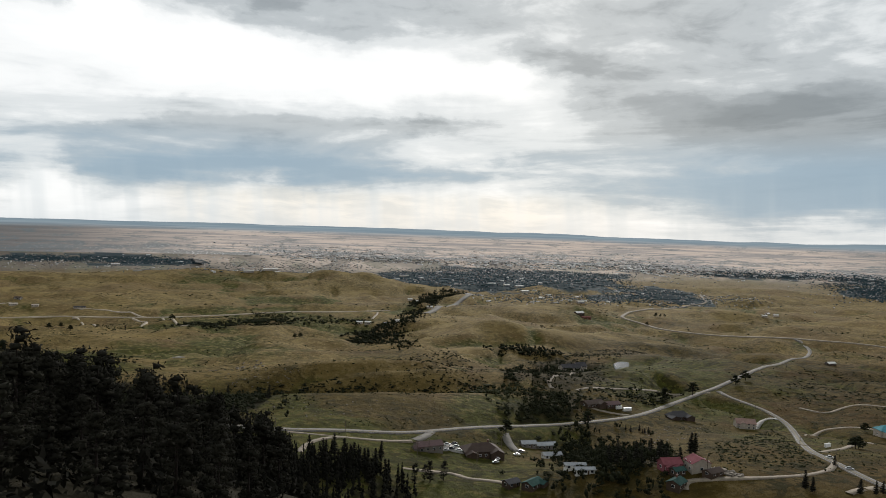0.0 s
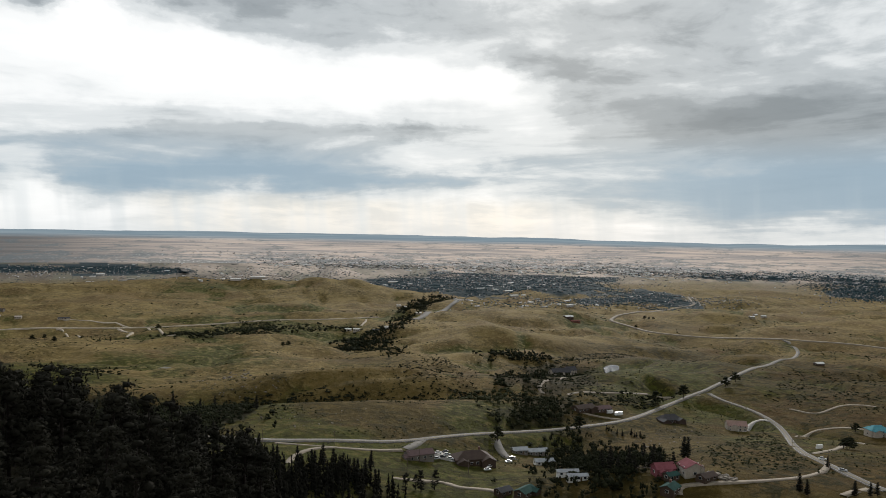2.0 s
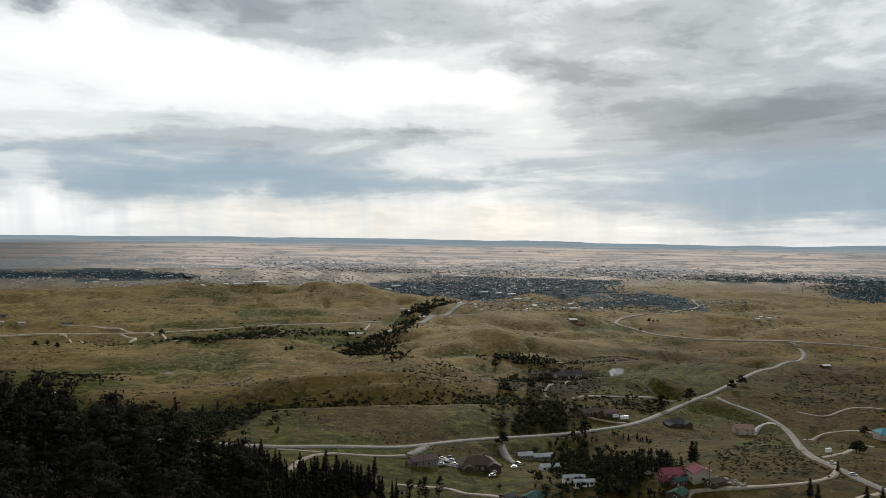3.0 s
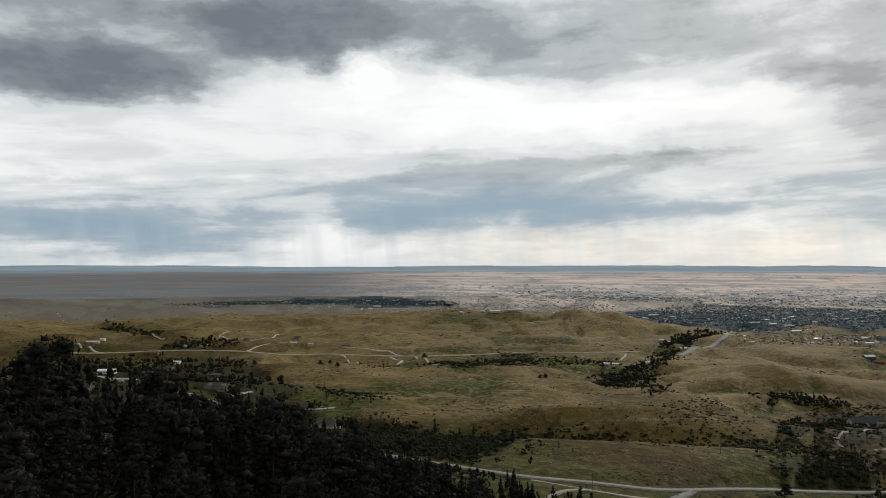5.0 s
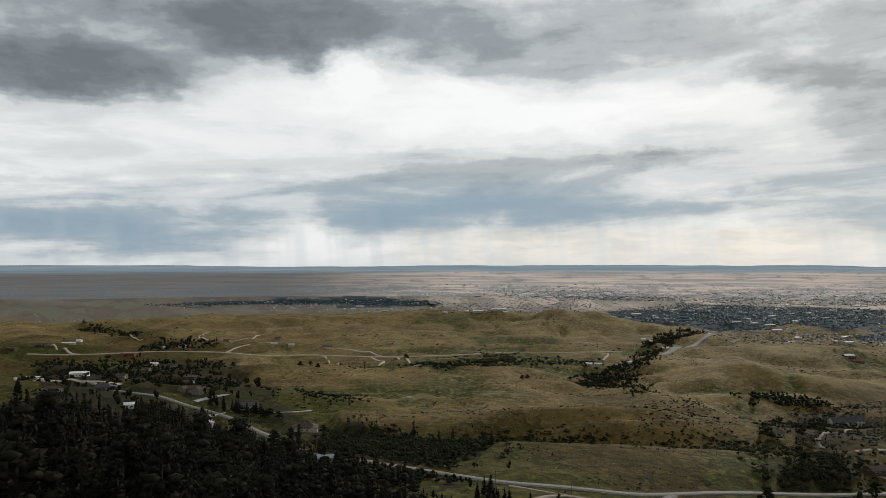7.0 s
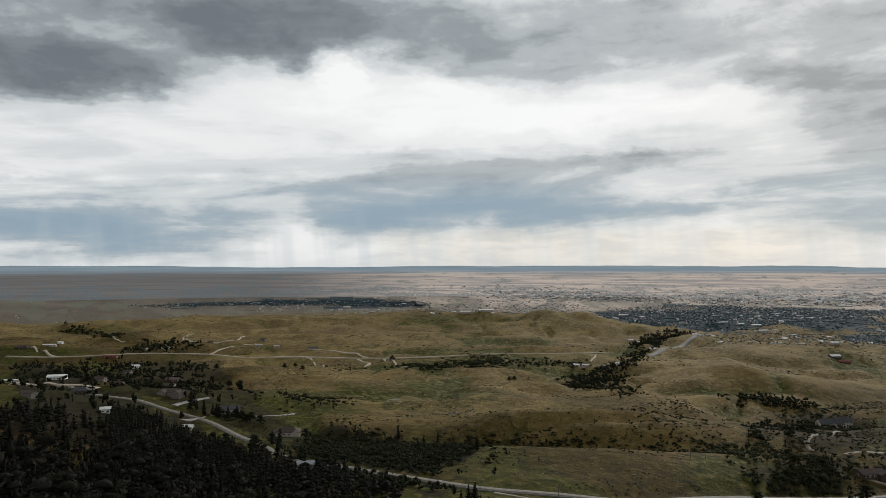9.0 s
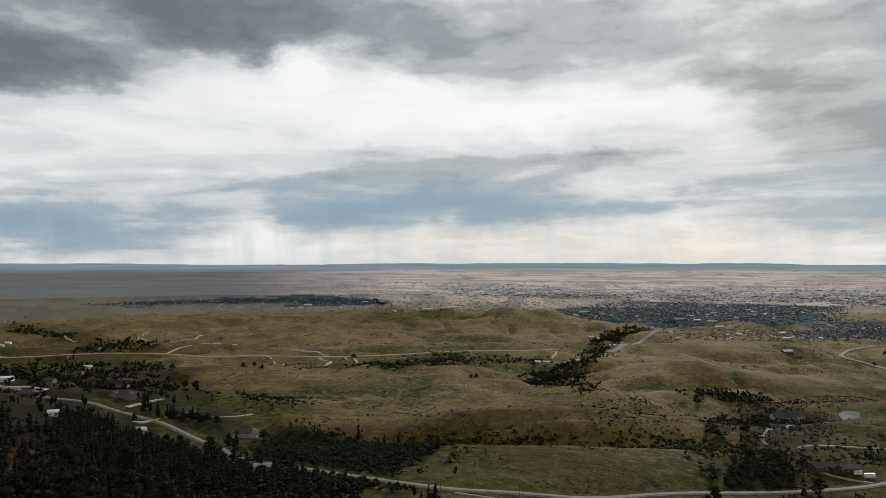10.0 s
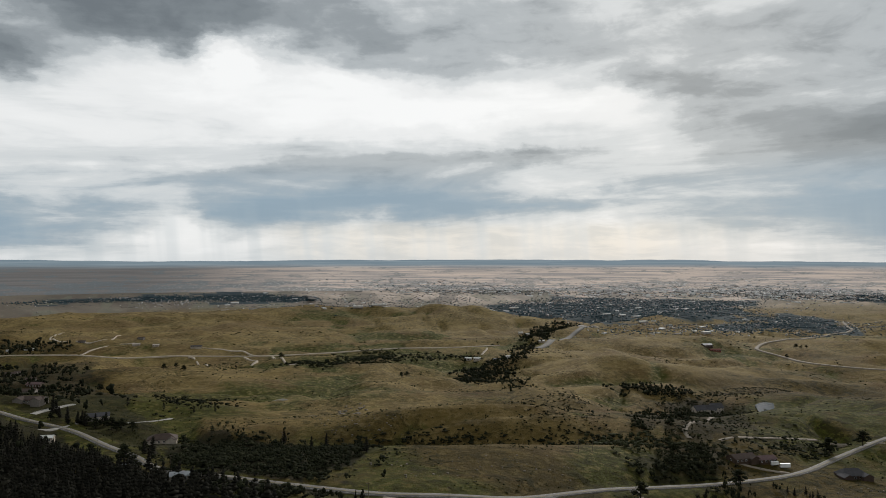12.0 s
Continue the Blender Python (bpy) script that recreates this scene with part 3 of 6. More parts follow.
quarter("north side", [(-222, 4570), (361, 4599), (822, 4431), (1221, 4256), (1029, 4214), (412, 4345), (-6, 4458)], 143, 260, 60)
quarter("subdivision", [(1236, 1933), (1762, 2543), (1892, 2520), (1944, 2375), (1831, 2140), (1633, 1912), (1289, 1769), (1170, 1818)], 1500, 330, 4)
quarter("nearside", [(752, 1844), (890, 2008), (1161, 2139), (1333, 2068), (1625, 2346), (1214, 1899), (1004, 1822), (756, 1815)], 560, 190, 16)
quarter("east", [(2709, 3123), (3152, 2874), (3404, 2512), (3264, 2407), (2987, 2722), (2586, 2980)], 1500, 330, 60)
quarter("south-east", [(2924, 2529), (3152, 2528), (3204, 2362), (2577, 1895), (2612, 2090)], 1400, 280, 6)
quarter("second subdivision", [(2005, 2312), (1936, 2100), (1807, 1852), (1773, 1811), (1627, 1840)], 130, 120, 0)
quarter("far suburb", [(2209, 3954), (2455, 3905), (2663, 3727), (2672, 3642), (2379, 3784)], 170, 170, 20)
quarter("factory land", [(1607, 4014), (2120, 3827), (2529, 3542), (2747, 3228), (2570, 3094), (2280, 3284), (1790, 3525), (1414, 3696)], 260, 460, 380)
quarter("middle", [(2227, 3722), (2742, 3305), (3177, 2898), (3459, 2553), (3347, 2469), (2758, 2877), (2282, 3212), (2107, 3520)], 605, 420, 120)
quarter("river plain", [(-644, 3784), (-290, 3678), (-3, 3536), (204, 2554), (80, 2513), (-199, 2573), (-427, 3433)], 200, 60, 26)
SCRUB = [(-42.4, 665.0), (16.9, 631.6), (48.0, 534.2), (44.6, 515.9), (22.5, 494.4), (7.9, 463.0), (-20.5, 482.2), (-51.3, 506.6), (-110.2, 619.7), (-128.9, 687.3), (-74.2, 685.3)]
CREEK = [(441, 872), (515, 934), (560, 884), (562, 843), (415, 630), (366, 605), (332, 586), (343, 550), (317, 506), (245, 487), (249, 520), (300, 558), (323, 597), (316, 624), (287, 616), (296, 644)]
HOLLOW = [(-866, 1547), (-730, 1421), (-660, 1388), (-405, 926), (-268, 727), (-206, 699), (-125, 565), (-211, 546), (-302, 565)]
YARDS = [(-565, 1353), (-555, 1581), (-402, 1476), (-265, 1045), (-144, 757), (-106, 698), (-130.1, 629.7), (-197, 721), (-270, 771), (-315, 789)]
TOWN_PLAN = [q[1] for q in QUARTERS if q[2] > 3.4 * (q[3] + q[4])]


def build_ground():
    bearings = np.radians(np.concatenate([np.arange(-180, -46, 4.0), np.arange(-46, 66, 0.24), np.arange(66, 180, 4.0)]))
    rings = np.concatenate([[0.5], 6 * 1.0145 ** np.arange(0, 480)])
    rings = np.append(rings[rings < 4790], 4800)
    n, k = len(bearings), len(rings)
    rr, bb = np.meshgrid(rings, bearings, indexing="ij")
    x, y = rr * np.sin(bb), rr * np.cos(bb)
    verts = np.stack([x, y, height(x, y)], -1).reshape(-1, 3)
    i, j = np.meshgrid(np.arange(k - 1), np.arange(n), indexing="ij")
    a, c = i * n + j, i * n + (j + 1) % n
    quads = np.stack([a + n, c + n, c, a], -1).reshape(-1, 4)
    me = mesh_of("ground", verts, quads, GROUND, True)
    px, py, r = verts[:, 0], verts[:, 1], np.hypot(verts[:, 0], verts[:, 1])
    side = np.degrees(np.arctan2(px, py))
    # litter under forest, scrub and yards, painted dark to include the shade there
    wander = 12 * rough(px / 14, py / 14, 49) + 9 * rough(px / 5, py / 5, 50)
    floor_shade = np.maximum(step(r, 380, 300) * step(side + wander, 22, 8), step(r, 560, 500) * step(side + wander, -3, -8)) * step(side, -165, -115)
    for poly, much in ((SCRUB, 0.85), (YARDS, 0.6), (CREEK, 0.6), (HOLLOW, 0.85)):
        floor_shade = np.maximum(floor_shade, much * within(poly, px + 14 * rough(px / 25, py / 25, 47), py + 14 * rough(px / 25, py / 25, 48)))
    hazed_cover = np.zeros(len(px))
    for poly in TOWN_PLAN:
        hazed_cover = np.maximum(hazed_cover, within(poly, px + 110 * rough(px / 130, py / 200, 45), py + 160 * rough(px / 150, py / 150, 46)))
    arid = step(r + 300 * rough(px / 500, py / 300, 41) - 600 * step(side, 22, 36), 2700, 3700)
    # the straw mask paints sunlight ahead and cloud shade nearby and to the sides
    for name, values in (("lush", lushness(px, py)), ("arid", arid), ("shaded_litter", floor_shade), ("hazed_cover", hazed_cover), ("pale", step(side, -14, 8) * step(r, 3200, 4000)), ("lit_straw", step(r + 330 * rough(px / 120, py / 90, 43) - 700 * step(side, -4, -22) - 750 * step(side, 22, 40) - 700 * step(side, -8, -24), 430, 1100))):
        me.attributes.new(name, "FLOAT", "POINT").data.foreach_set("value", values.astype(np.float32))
    drop = np.maximum((120 - verts[:, 2]) / np.maximum(r, 1), 0.008)
    place = np.stack([side / 5.0, 0.45 / drop ** 0.8 / 2, 0 * r], -1)
    me.attributes.new("plain_place", "FLOAT_VECTOR", "POINT").data.foreach_set("vector", place.astype(np.float32).ravel())
    return tagged(new("ground", me), "rolling dry grassland below the mountain", "ground", kind="structure")


ground = build_ground()


def build_far_ridge():
    """Low blue hills that close the plain, on a glowing sheet over the farthest ground."""
    b = np.radians(np.arange(-70, 90, 0.125))
    d = np.degrees(b)
    top = 118 + 7 * rough(d / 9, d * 0, 51) + 4 * rough(d / 3, d * 0, 52) + 1.2 * rough(d / 0.8, d * 0, 53)
    top = top + 14 * np.exp(-((d + 27) / 7) ** 2) + 8 * np.exp(-((d - 22) / 9) ** 2) - 6 * np.exp(-((d + 10) / 7) ** 2)
    bed = lambda r, lift: natural(r * np.sin(b), r * np.cos(b)) + lift
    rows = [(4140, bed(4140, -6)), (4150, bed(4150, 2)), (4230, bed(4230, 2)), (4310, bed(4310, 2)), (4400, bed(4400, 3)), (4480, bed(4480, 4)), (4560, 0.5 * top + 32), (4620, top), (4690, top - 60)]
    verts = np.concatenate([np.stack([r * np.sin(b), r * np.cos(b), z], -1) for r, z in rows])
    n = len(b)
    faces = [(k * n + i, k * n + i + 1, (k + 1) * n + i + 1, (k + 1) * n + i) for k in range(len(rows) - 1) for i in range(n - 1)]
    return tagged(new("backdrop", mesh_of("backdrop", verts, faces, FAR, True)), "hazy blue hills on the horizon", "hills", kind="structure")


build_far_ridge()


# ---- how things are put together ----
rng = np.random.default_rng(7)


def thing(name, x, y, z=None, turn=0.0, **tags):
    """An empty at a thing's base, on the ground unless z is given."""
    ob = new(name)
    ob.matrix_world = pose(x, y, ground_z(x, y) if z is None else z, 0, 0, turn)
    return tagged(ob, **tags)


def part(name, bm, mat, parent, label=""):
    if isinstance(bm, bpy.types.Mesh):
        me = bm
    else:
        me = bpy.data.meshes.new(name)
        bm.to_mesh(me)
        bm.free()
        me.materials.append(mat)
    ob = new(name, me)
    ob.parent = parent
    return tagged(ob, label)


def boxes(*items, bevel=0.0):
    """Boxes joined into one bmesh: centre x, y, base z, width, depth, height."""
    bm = bmesh.new()
    for x, y, z, w, d, h in items:
        bmesh.ops.create_cube(bm, size=1, matrix=Matrix.Translation((x, y, z + h / 2)) @ Matrix.Diagonal((w, d, h, 1)))
    if bevel:
        bmesh.ops.bevel(bm, geom=bm.edges[:], offset=bevel, segments=1, affect="EDGES")
    return bm


def rod(bm, a, b, r0, r1, sides=6):
    """A tapered round bar from a to b."""
    a, b = Vector(a), Vector(b)
    m = Matrix.Translation((a + b) / 2) @ (b - a).to_track_quat("Z", "Y").to_matrix().to_4x4()
    bmesh.ops.create_cone(bm, segments=sides, radius1=r0, radius2=r1, depth=(b - a).length, cap_ends=True, matrix=m)


def ribbon(line, wide, lift, name, mat, ragged=0.0, shift=0.0):
    """A strip along a line, laid on the ground, with sides that go into it."""
    d = np.gradient(line, axis=0)
    d = d / np.maximum(np.hypot(d[:, 0], d[:, 1]), 1e-6)[:, None]
    nrm = np.stack([-d[:, 1], d[:, 0]], -1)
    s = np.arange(len(line))
    half = wide / 2 * (1 + ragged * rough(s / 2.3, s * 0, 61))
    local = height(line[:, 0], line[:, 1])
    mid_z = np.maximum(smooth(local, 3), local - 0.2)
    lane = line + nrm * shift
    l, r = lane + nrm * half[:, None], lane - nrm * half[:, None]
    zl, zr = (0.75 * smooth(height(e[:, 0], e[:, 1]), 1) + 0.25 * mid_z + lift for e in (l, r))
    cols = [np.column_stack([l, zl - lift - 2.4]), np.column_stack([l, zl]), np.column_stack([r, zr]), np.column_stack([r, zr - lift - 2.4])]
    n = len(line)
    faces = [(k * n + i, (k + 1) * n + i, (k + 1) * n + i + 1, k * n + i + 1) for k in range(3) for i in range(n - 1)]
    return mesh_of(name, np.concatenate(cols), faces, mat)


def road(name, label, points, wide, mat, lift=0.42, gap=9.0, ragged=0.0, lines=False, ease=12.0):
    line = spline(points, gap, ease)
    ob = tagged(new(name, ribbon(line, wide, lift, name, mat, ragged)), label, "road", kind="structure")
    if lines:
        for w, shift, paint in ((0.3, 0.0, LINE_YELLOW), (0.16, wide / 2 - 0.6, LINE_WHITE), (0.16, 0.6 - wide / 2, LINE_WHITE)):
            part("road_marking", ribbon(line, w, lift + 0.03, "road_marking", paint, 0, shift), None, ob)
    return ob


PHI = (1 + 5 ** 0.5) / 2
ICO = np.array([(-1, PHI, 0), (1, PHI, 0), (-1, -PHI, 0), (1, -PHI, 0), (0, -1, PHI), (0, 1, PHI), (0, -1, -PHI), (0, 1, -PHI), (PHI, 0, -1), (PHI, 0, 1), (-PHI, 0, -1), (-PHI, 0, 1)]) / math.hypot(1, PHI)
ICO_FACES = np.array([(i, j, k) for i in range(12) for j in range(i + 1, 12) for k in range(j + 1, 12)
                      if max(np.linalg.norm(ICO[i] - ICO[j]), np.linalg.norm(ICO[j] - ICO[k]), np.linalg.norm(ICO[i] - ICO[k])) < 1.1])
OCT = np.array([(1, 0, 0), (-1, 0, 0), (0, 1, 0), (0, -1, 0), (0, 0, 1), (0, 0, -1)], float)
OCT_FACES = np.array([(a, b, c) for a in (0, 1) for b in (2, 3) for c in (4, 5)])


def facing_out(base, faces):
    n = np.cross(base[faces[:, 1]] - base[faces[:, 0]], base[faces[:, 2]] - base[faces[:, 0]])
    flip = (n * base[faces[:, 0]]).sum(1) < 0
    faces[flip] = faces[flip][:, ::-1]
    return faces


ICO_FACES, OCT_FACES = facing_out(ICO, ICO_FACES), facing_out(OCT, OCT_FACES)


def lobes(centres, size, g, fine=True):
    """Uneven lumps of foliage: corners and three-cornered faces."""
    base, faces = (ICO, ICO_FACES) if fine else (OCT, OCT_FACES)
    n, m = len(centres), len(base)
    t = g.uniform(0, 2 * math.pi, (n, 1))
    x, y = base[None, :, 0] * np.cos(t) - base[None, :, 1] * np.sin(t), base[None, :, 0] * np.sin(t) + base[None, :, 1] * np.cos(t)
    v = np.stack([x, y, np.broadcast_to(base[:, 2], x.shape)], -1) * g.uniform(0.55, 1.25, (n, m, 1)) * size[:, None, :] + centres[:, None, :]
    return v.reshape(-1, 3), (faces[None] + m * np.arange(n)[:, None, None]).reshape(-1, 3)


def leaf_cards(centres, outward, size, g, slim=0.6):
    """Leaf clumps that lie over the lumps, roughly along their skin, as three-cornered faces."""
    n = len(centres)
    o = outward / np.maximum(np.linalg.norm(outward, axis=1), 1e-6)[:, None] + g.normal(0, 0.45, (n, 3))
    a = np.cross(o, g.normal(size=(n, 3)))
    a /= np.linalg.norm(a, axis=1)[:, None]
    b = np.cross(o, a)
    b /= np.linalg.norm(b, axis=1)[:, None]
    s = (np.asarray(size) * g.uniform(0.6, 1.4, n))[:, None]
    v = np.stack([centres + a * s, centres + b * s * slim, centres - a * s * 0.9, centres - b * s * slim], 1).reshape(-1, 3)
    k = 4 * np.arange(n)[:, None]
    return v, np.concatenate([k + np.array([0, 1, 2]), k + np.array([0, 2, 3])])


def joined(*pieces):
    """Corners and faces of several pieces as one."""
    at_, vs, fs = 0, [], []
    for v, f in pieces:
        vs.append(v)
        fs.append(f + at_)
        at_ += len(v)
    return np.vstack(vs), np.vstack(fs)


def inside(poly, n, g):
    """n places spread over a polygon of the plan."""
    p = np.asarray(poly, float)
    lo, hi = p.min(0), p.max(0)
    out = np.zeros((0, 2))
    while len(out) < n:
        q = g.uniform(lo, hi, (n * 3, 2))
        x, y = q[:, 0], q[:, 1]
        hit = np.zeros(len(q), bool)
        for (x0, y0), (x1, y1) in zip(p, np.roll(p, -1, 0)):
            cross = (y0 > y) != (y1 > y)
            hit ^= cross & (x < (x1 - x0) * (y - y0) / (y1 - y0 + 1e-12) + x0)
        out = np.vstack([out, q[hit]])
    return out[:n]


def spread(places, across, along, g):
    """Blurs the edge of a group of places: each wanders a little, now and then far."""
    far = np.where(g.random(len(places)) < 0.10, 2.5, 1.0)[:, None]
    b = np.arctan2(places[:, 0], places[:, 1])
    k = g.normal(0, 1, (len(places), 2)) * far
    out = np.stack([np.cos(b), -np.sin(b)], -1) * k[:, :1] * across + np.stack([np.sin(b), np.cos(b)], -1) * k[:, 1:] * along
    return places + out


def off_the_road(places):
    """Those places that do not lie on a road."""
    keep = np.ones(len(places), bool)
    for line, grade, half in GRADES[:2]:
        for i in range(0, len(places), 4000):
            d = ((places[i:i + 4000, None, :] - line[None]) ** 2).sum(-1).min(1)
            keep[i:i + 4000] &= d > (half + 1.0) ** 2
    return places[keep]


def thicket(name, label, places, high, wide, leaves, leaf, mat, seed, category="shrubs"):
    """Many bushes or far trees in one mesh: each has a few uneven lumps of foliage with leaf clumps over them."""
    g = np.random.default_rng(seed)
    places = off_the_road(places)
    n = len(places)
    h = high * np.clip(g.lognormal(-0.15, 0.42, n), 0.35, 1.6)
    w = wide * np.clip(g.lognormal(-0.1, 0.4, n), 0.4, 1.6)
    z = height(places[:, 0], places[:, 1])
    lumps = int(np.clip(leaves // 7, 1, 7))
    fine = leaves >= 40                                                       # nearer groves: smaller lumps under more leaves
    k = np.repeat(np.arange(n), lumps)
    off = g.normal(0, 0.42 if lumps > 1 else 0.0, (len(k), 2)) * w[k, None] / 2
    up = g.uniform(0.22, 0.78, len(k)) if lumps > 1 else np.full(len(k), 0.45)
    c = np.stack([places[k, 0] + off[:, 0], places[k, 1] + off[:, 1], z[k] + h[k] * up], -1)
    r = (0.52 if lumps == 1 else 0.19 if fine else 0.27) * g.uniform(0.6, 1.3, len(k))
    size = np.stack([w[k] * r, w[k] * r, h[k] * (0.5 if lumps == 1 else 0.19 if fine else 0.26) * g.uniform(0.7, 1.3, len(k))], -1)
    pieces = [lobes(c, size, g, leaves > 16 and n < 900)]
    if leaves > 8:
        e = g.integers(len(c), size=n * (leaves * 9 // 5 if fine else leaves * 2 // 5))
        u = g.normal(size=(len(e), 3))
        u[:, 2] = np.abs(u[:, 2]) - 0.3
        u /= np.linalg.norm(u, axis=1)[:, None]
        pieces.append(leaf_cards(c[e] + u * size[e] * g.uniform(0.85, 1.9 if fine else 1.4, (len(e), 1)), u / size[e], leaf * (0.85 if fine else 0.7) * w[k[e]] / wide, g))
    v, f = joined(*pieces)
    return tagged(new(name, mesh_of(name, v, f, mat, True)), label, category, kind="stuff")

# ---- roads, tracks and water ----
road("road_main", "two-lane grey asphalt road with painted lines winding across the foothills",
     MAIN_ROAD,
     6.6, ASPHALT, lift=0.5, gap=6.0, lines=True, ease=40.0)
road("road_upper", "grey road climbing the far hill in a wide curve",
     UPPER_ROAD, 8.5, GRAVEL, lift=2.0, gap=12, ease=40.0)
road("road_branch", "narrow grey road turning off downhill past the houses",
     BRANCH_ROAD, 5.8, ASPHALT, gap=6.0, lines=True, ease=40.0)
road("lane", "pale gravel lane leading to the houses", [(363.1, 290.6), (340.7, 274.0), (319.5, 261.7), (296.3, 255.5), (275.2, 257.4), (258.6, 263.4), (247.4, 267.2), (240.3, 270.7), (234.8, 270.0), (230.7, 264.2)], 3.4, GRAVEL, ragged=0.15)
road("lane", "pale gravel lane joining the branch road", [(329.9, 237.9), (312.8, 231.1), (299.3, 228.0)], 4.1, GRAVEL, ragged=0.1)
road("lane", "pale gravel drive below the main road", [(127.1, 403.8), (101.6, 399.6), (84.0, 400.4), (73.2, 397.9), (61.5, 388.7), (52.7, 373.1), (48.5, 361.0)], 3.4, GRAVEL, ragged=0.15)
road("lane", "thin gravel drive beside the main road", [(84.0, 400.4), (74.7, 406.1), (65.4, 412.5), (49.2, 420.1)], 2.6, GRAVEL, ragged=0.15)
road("driveway", "asphalt drive down to the grey cabins", [(219.0, 469.4), (217.4, 455.6), (214.1, 440.6), (210.9, 424.4), (213.6, 416.3)], 7.0, ASPHALT)
road("driveway", "asphalt apron before the maroon-roofed shop", [(151.0, 433.4), (144.8, 423.4), (137.7, 414.1), (130.7, 407.8)], 6.0, ASPHALT)
road("driveway", "pale concrete yard with parked cars", [(151.2, 406.5), (155.0, 401.6), (160.5, 400.7)], 15.0, CONCRETE)
road("track", "pale dirt track through the green meadow", [(105.4, 350.6), (118.1, 349.0), (131.8, 349.4), (137.0, 345.2), (139.4, 337.3), (148.2, 330.8), (156.6, 319.6)], 3.8, GRAVEL, ragged=0.3)
road("driveway", "pale concrete drive to the cream house", [(475.8, 476.4), (516, 508), (525, 507), (531, 503), (536, 497)], 5.5, CONCRETE)
road("driveway", "gravel drive to the teal-roofed house", [(502.9, 440.5), (535, 457), (542, 454), (556, 448), (567, 440), (571, 427)], 3.8, GRAVEL, ragged=0.1)
road("driveway", "pale gravel loop drive", [(391.2, 325.6), (414.1, 334.5), (443.4, 350.6), (491.0, 383.7), (514.0, 393.0), (515.5, 384.2)], 4.1, GRAVEL, ragged=0.1)
road("track", "rough dirt track over the brushy hillside", [(578, 518), (581, 507), (585, 498), (595, 494), (609, 496), (625, 498), (638, 491), (643, 473)], 3.0, GRAVEL, ragged=0.3)
road("lane", "straight pale lane along a row of shrubs", [(357.7, 585.8), (411, 607), (442, 609), (494, 629), (515, 608), (532, 595)], 3.8, GRAVEL)
road("lane", "pale lane bending down into the creek grove", [(534, 852), (411, 687), (369, 642), (344, 618), (335.5, 603.9), (331.2, 588.9)], 4.5, GRAVEL)
road("driveway", "pale drive of the creek-side ranch house", [(372.0, 515.0), (354.8, 521.0), (345.5, 525.4), (340.5, 531.8)], 3.8, GRAVEL)
road("road_valley", "straight grey road across the grass valley",
     VALLEY_ROAD, 5.5, DIRT, lift=1.6, gap=20, ease=40.0)
road("track", "pale dirt track with a sharp elbow", [(-127, 1523), (-100, 1475), (-95, 1451), (-100, 1424), (-104, 1410)], 3.7, DIRT, lift=1.3)
road("track", "pale dirt track running to the shrubs", [(-70, 1510), (-43, 1401), (-17, 1283)], 4.3, DIRT, lift=1.3)
road("track", "short pale dirt track", [(-245, 1574), (-226, 1550), (-170, 1319)], 3.1, DIRT, lift=1.3)
road("track", "faint dirt track across dry grass", [(-260, 1692), (-197, 1646), (-128, 1563), (-92, 1524)], 3.1, DIRT, lift=1.3)
road("track", "short pale spur above the creek", [(383, 1502), (377, 1483), (356, 1439)], 4.3, DIRT, lift=1.3)
road("track", "pale ranch track climbing to the road", [(-484, 1671), (-480, 1697), (-470, 1734), (-448, 1779), (-398, 1773)], 4.3, DIRT, lift=1.3)
road("track", "pale winding ranch track", [(-665, 2127), (-679, 2107), (-664, 2017), (-617, 1913), (-566, 1830)], 3.7, DIRT, lift=1.3)
road("track", "pale ranch track behind the trees", [(-543, 1831), (-485, 1811), (-474, 1877), (-486, 1991)], 3.7, DIRT, lift=1.3)
road("track", "pale track curving over the pasture", [(-910, 2102), (-835, 1979), (-791, 1937)], 3.7, DIRT, lift=1.3)
road("track", "pale drive from the valley road", [(-1006, 1842), (-951, 1794), (-828, 1613), (-775, 1559)], 4.3, DIRT, lift=1.3)
road("road_town", "grey road leading into the town", TOWN_ROAD, 15.0, ASPHALT, lift=1.5, gap=12, ease=40.0)
road("road_gravel_yard", "pale yard by the hillside houses", [(-689, 1180), (-503, 928), (-441, 893), (-419, 907), (-385, 885)], 7.4, DIRT, lift=1.3)
road("driveway", "pale concrete parking apron by the road", [(-244, 742), (-241, 762), (-234, 782), (-225, 795)], 5.4, CONCRETE, lift=0.5)
road("driveway", "short pale drive off the main road", [(-221, 691), (-211, 704), (-201, 728)], 3.0, CONCRETE, lift=0.5)
road("driveway", "pale drive of the wooded house", [(-161, 740), (-142, 749), (-128, 775)], 3.6, CONCRETE, lift=0.5)


def sheet_of_water(name, label, outline, lift):
    p = spline(outline + outline[:1], 4.0)[:-1]
    z = float(np.mean(height(p[:, 0], p[:, 1]))) + lift
    bm = bmesh.new()
    top = [bm.verts.new((x, y, z)) for x, y in p]
    low = [bm.verts.new((x, y, z - 3.0)) for x, y in p]
    bm.faces.new(top)
    for i in range(len(p)):
        j = (i + 1) % len(p)
        bm.faces.new((top[i], low[i], low[j], top[j]))
    bmesh.ops.recalc_face_normals(bm, faces=bm.faces[:])
    me = bpy.data.meshes.new(name)
    bm.to_mesh(me)
    bm.free()
    me.materials.append(WATER)
    return tagged(new(name, me), label, "water", kind="structure")


sheet_of_water("water_pond", "small still pond in a grassy hollow", [(574, 848), (592, 862), (602, 860), (601, 847), (545, 775), (543, 789)], 0.3)
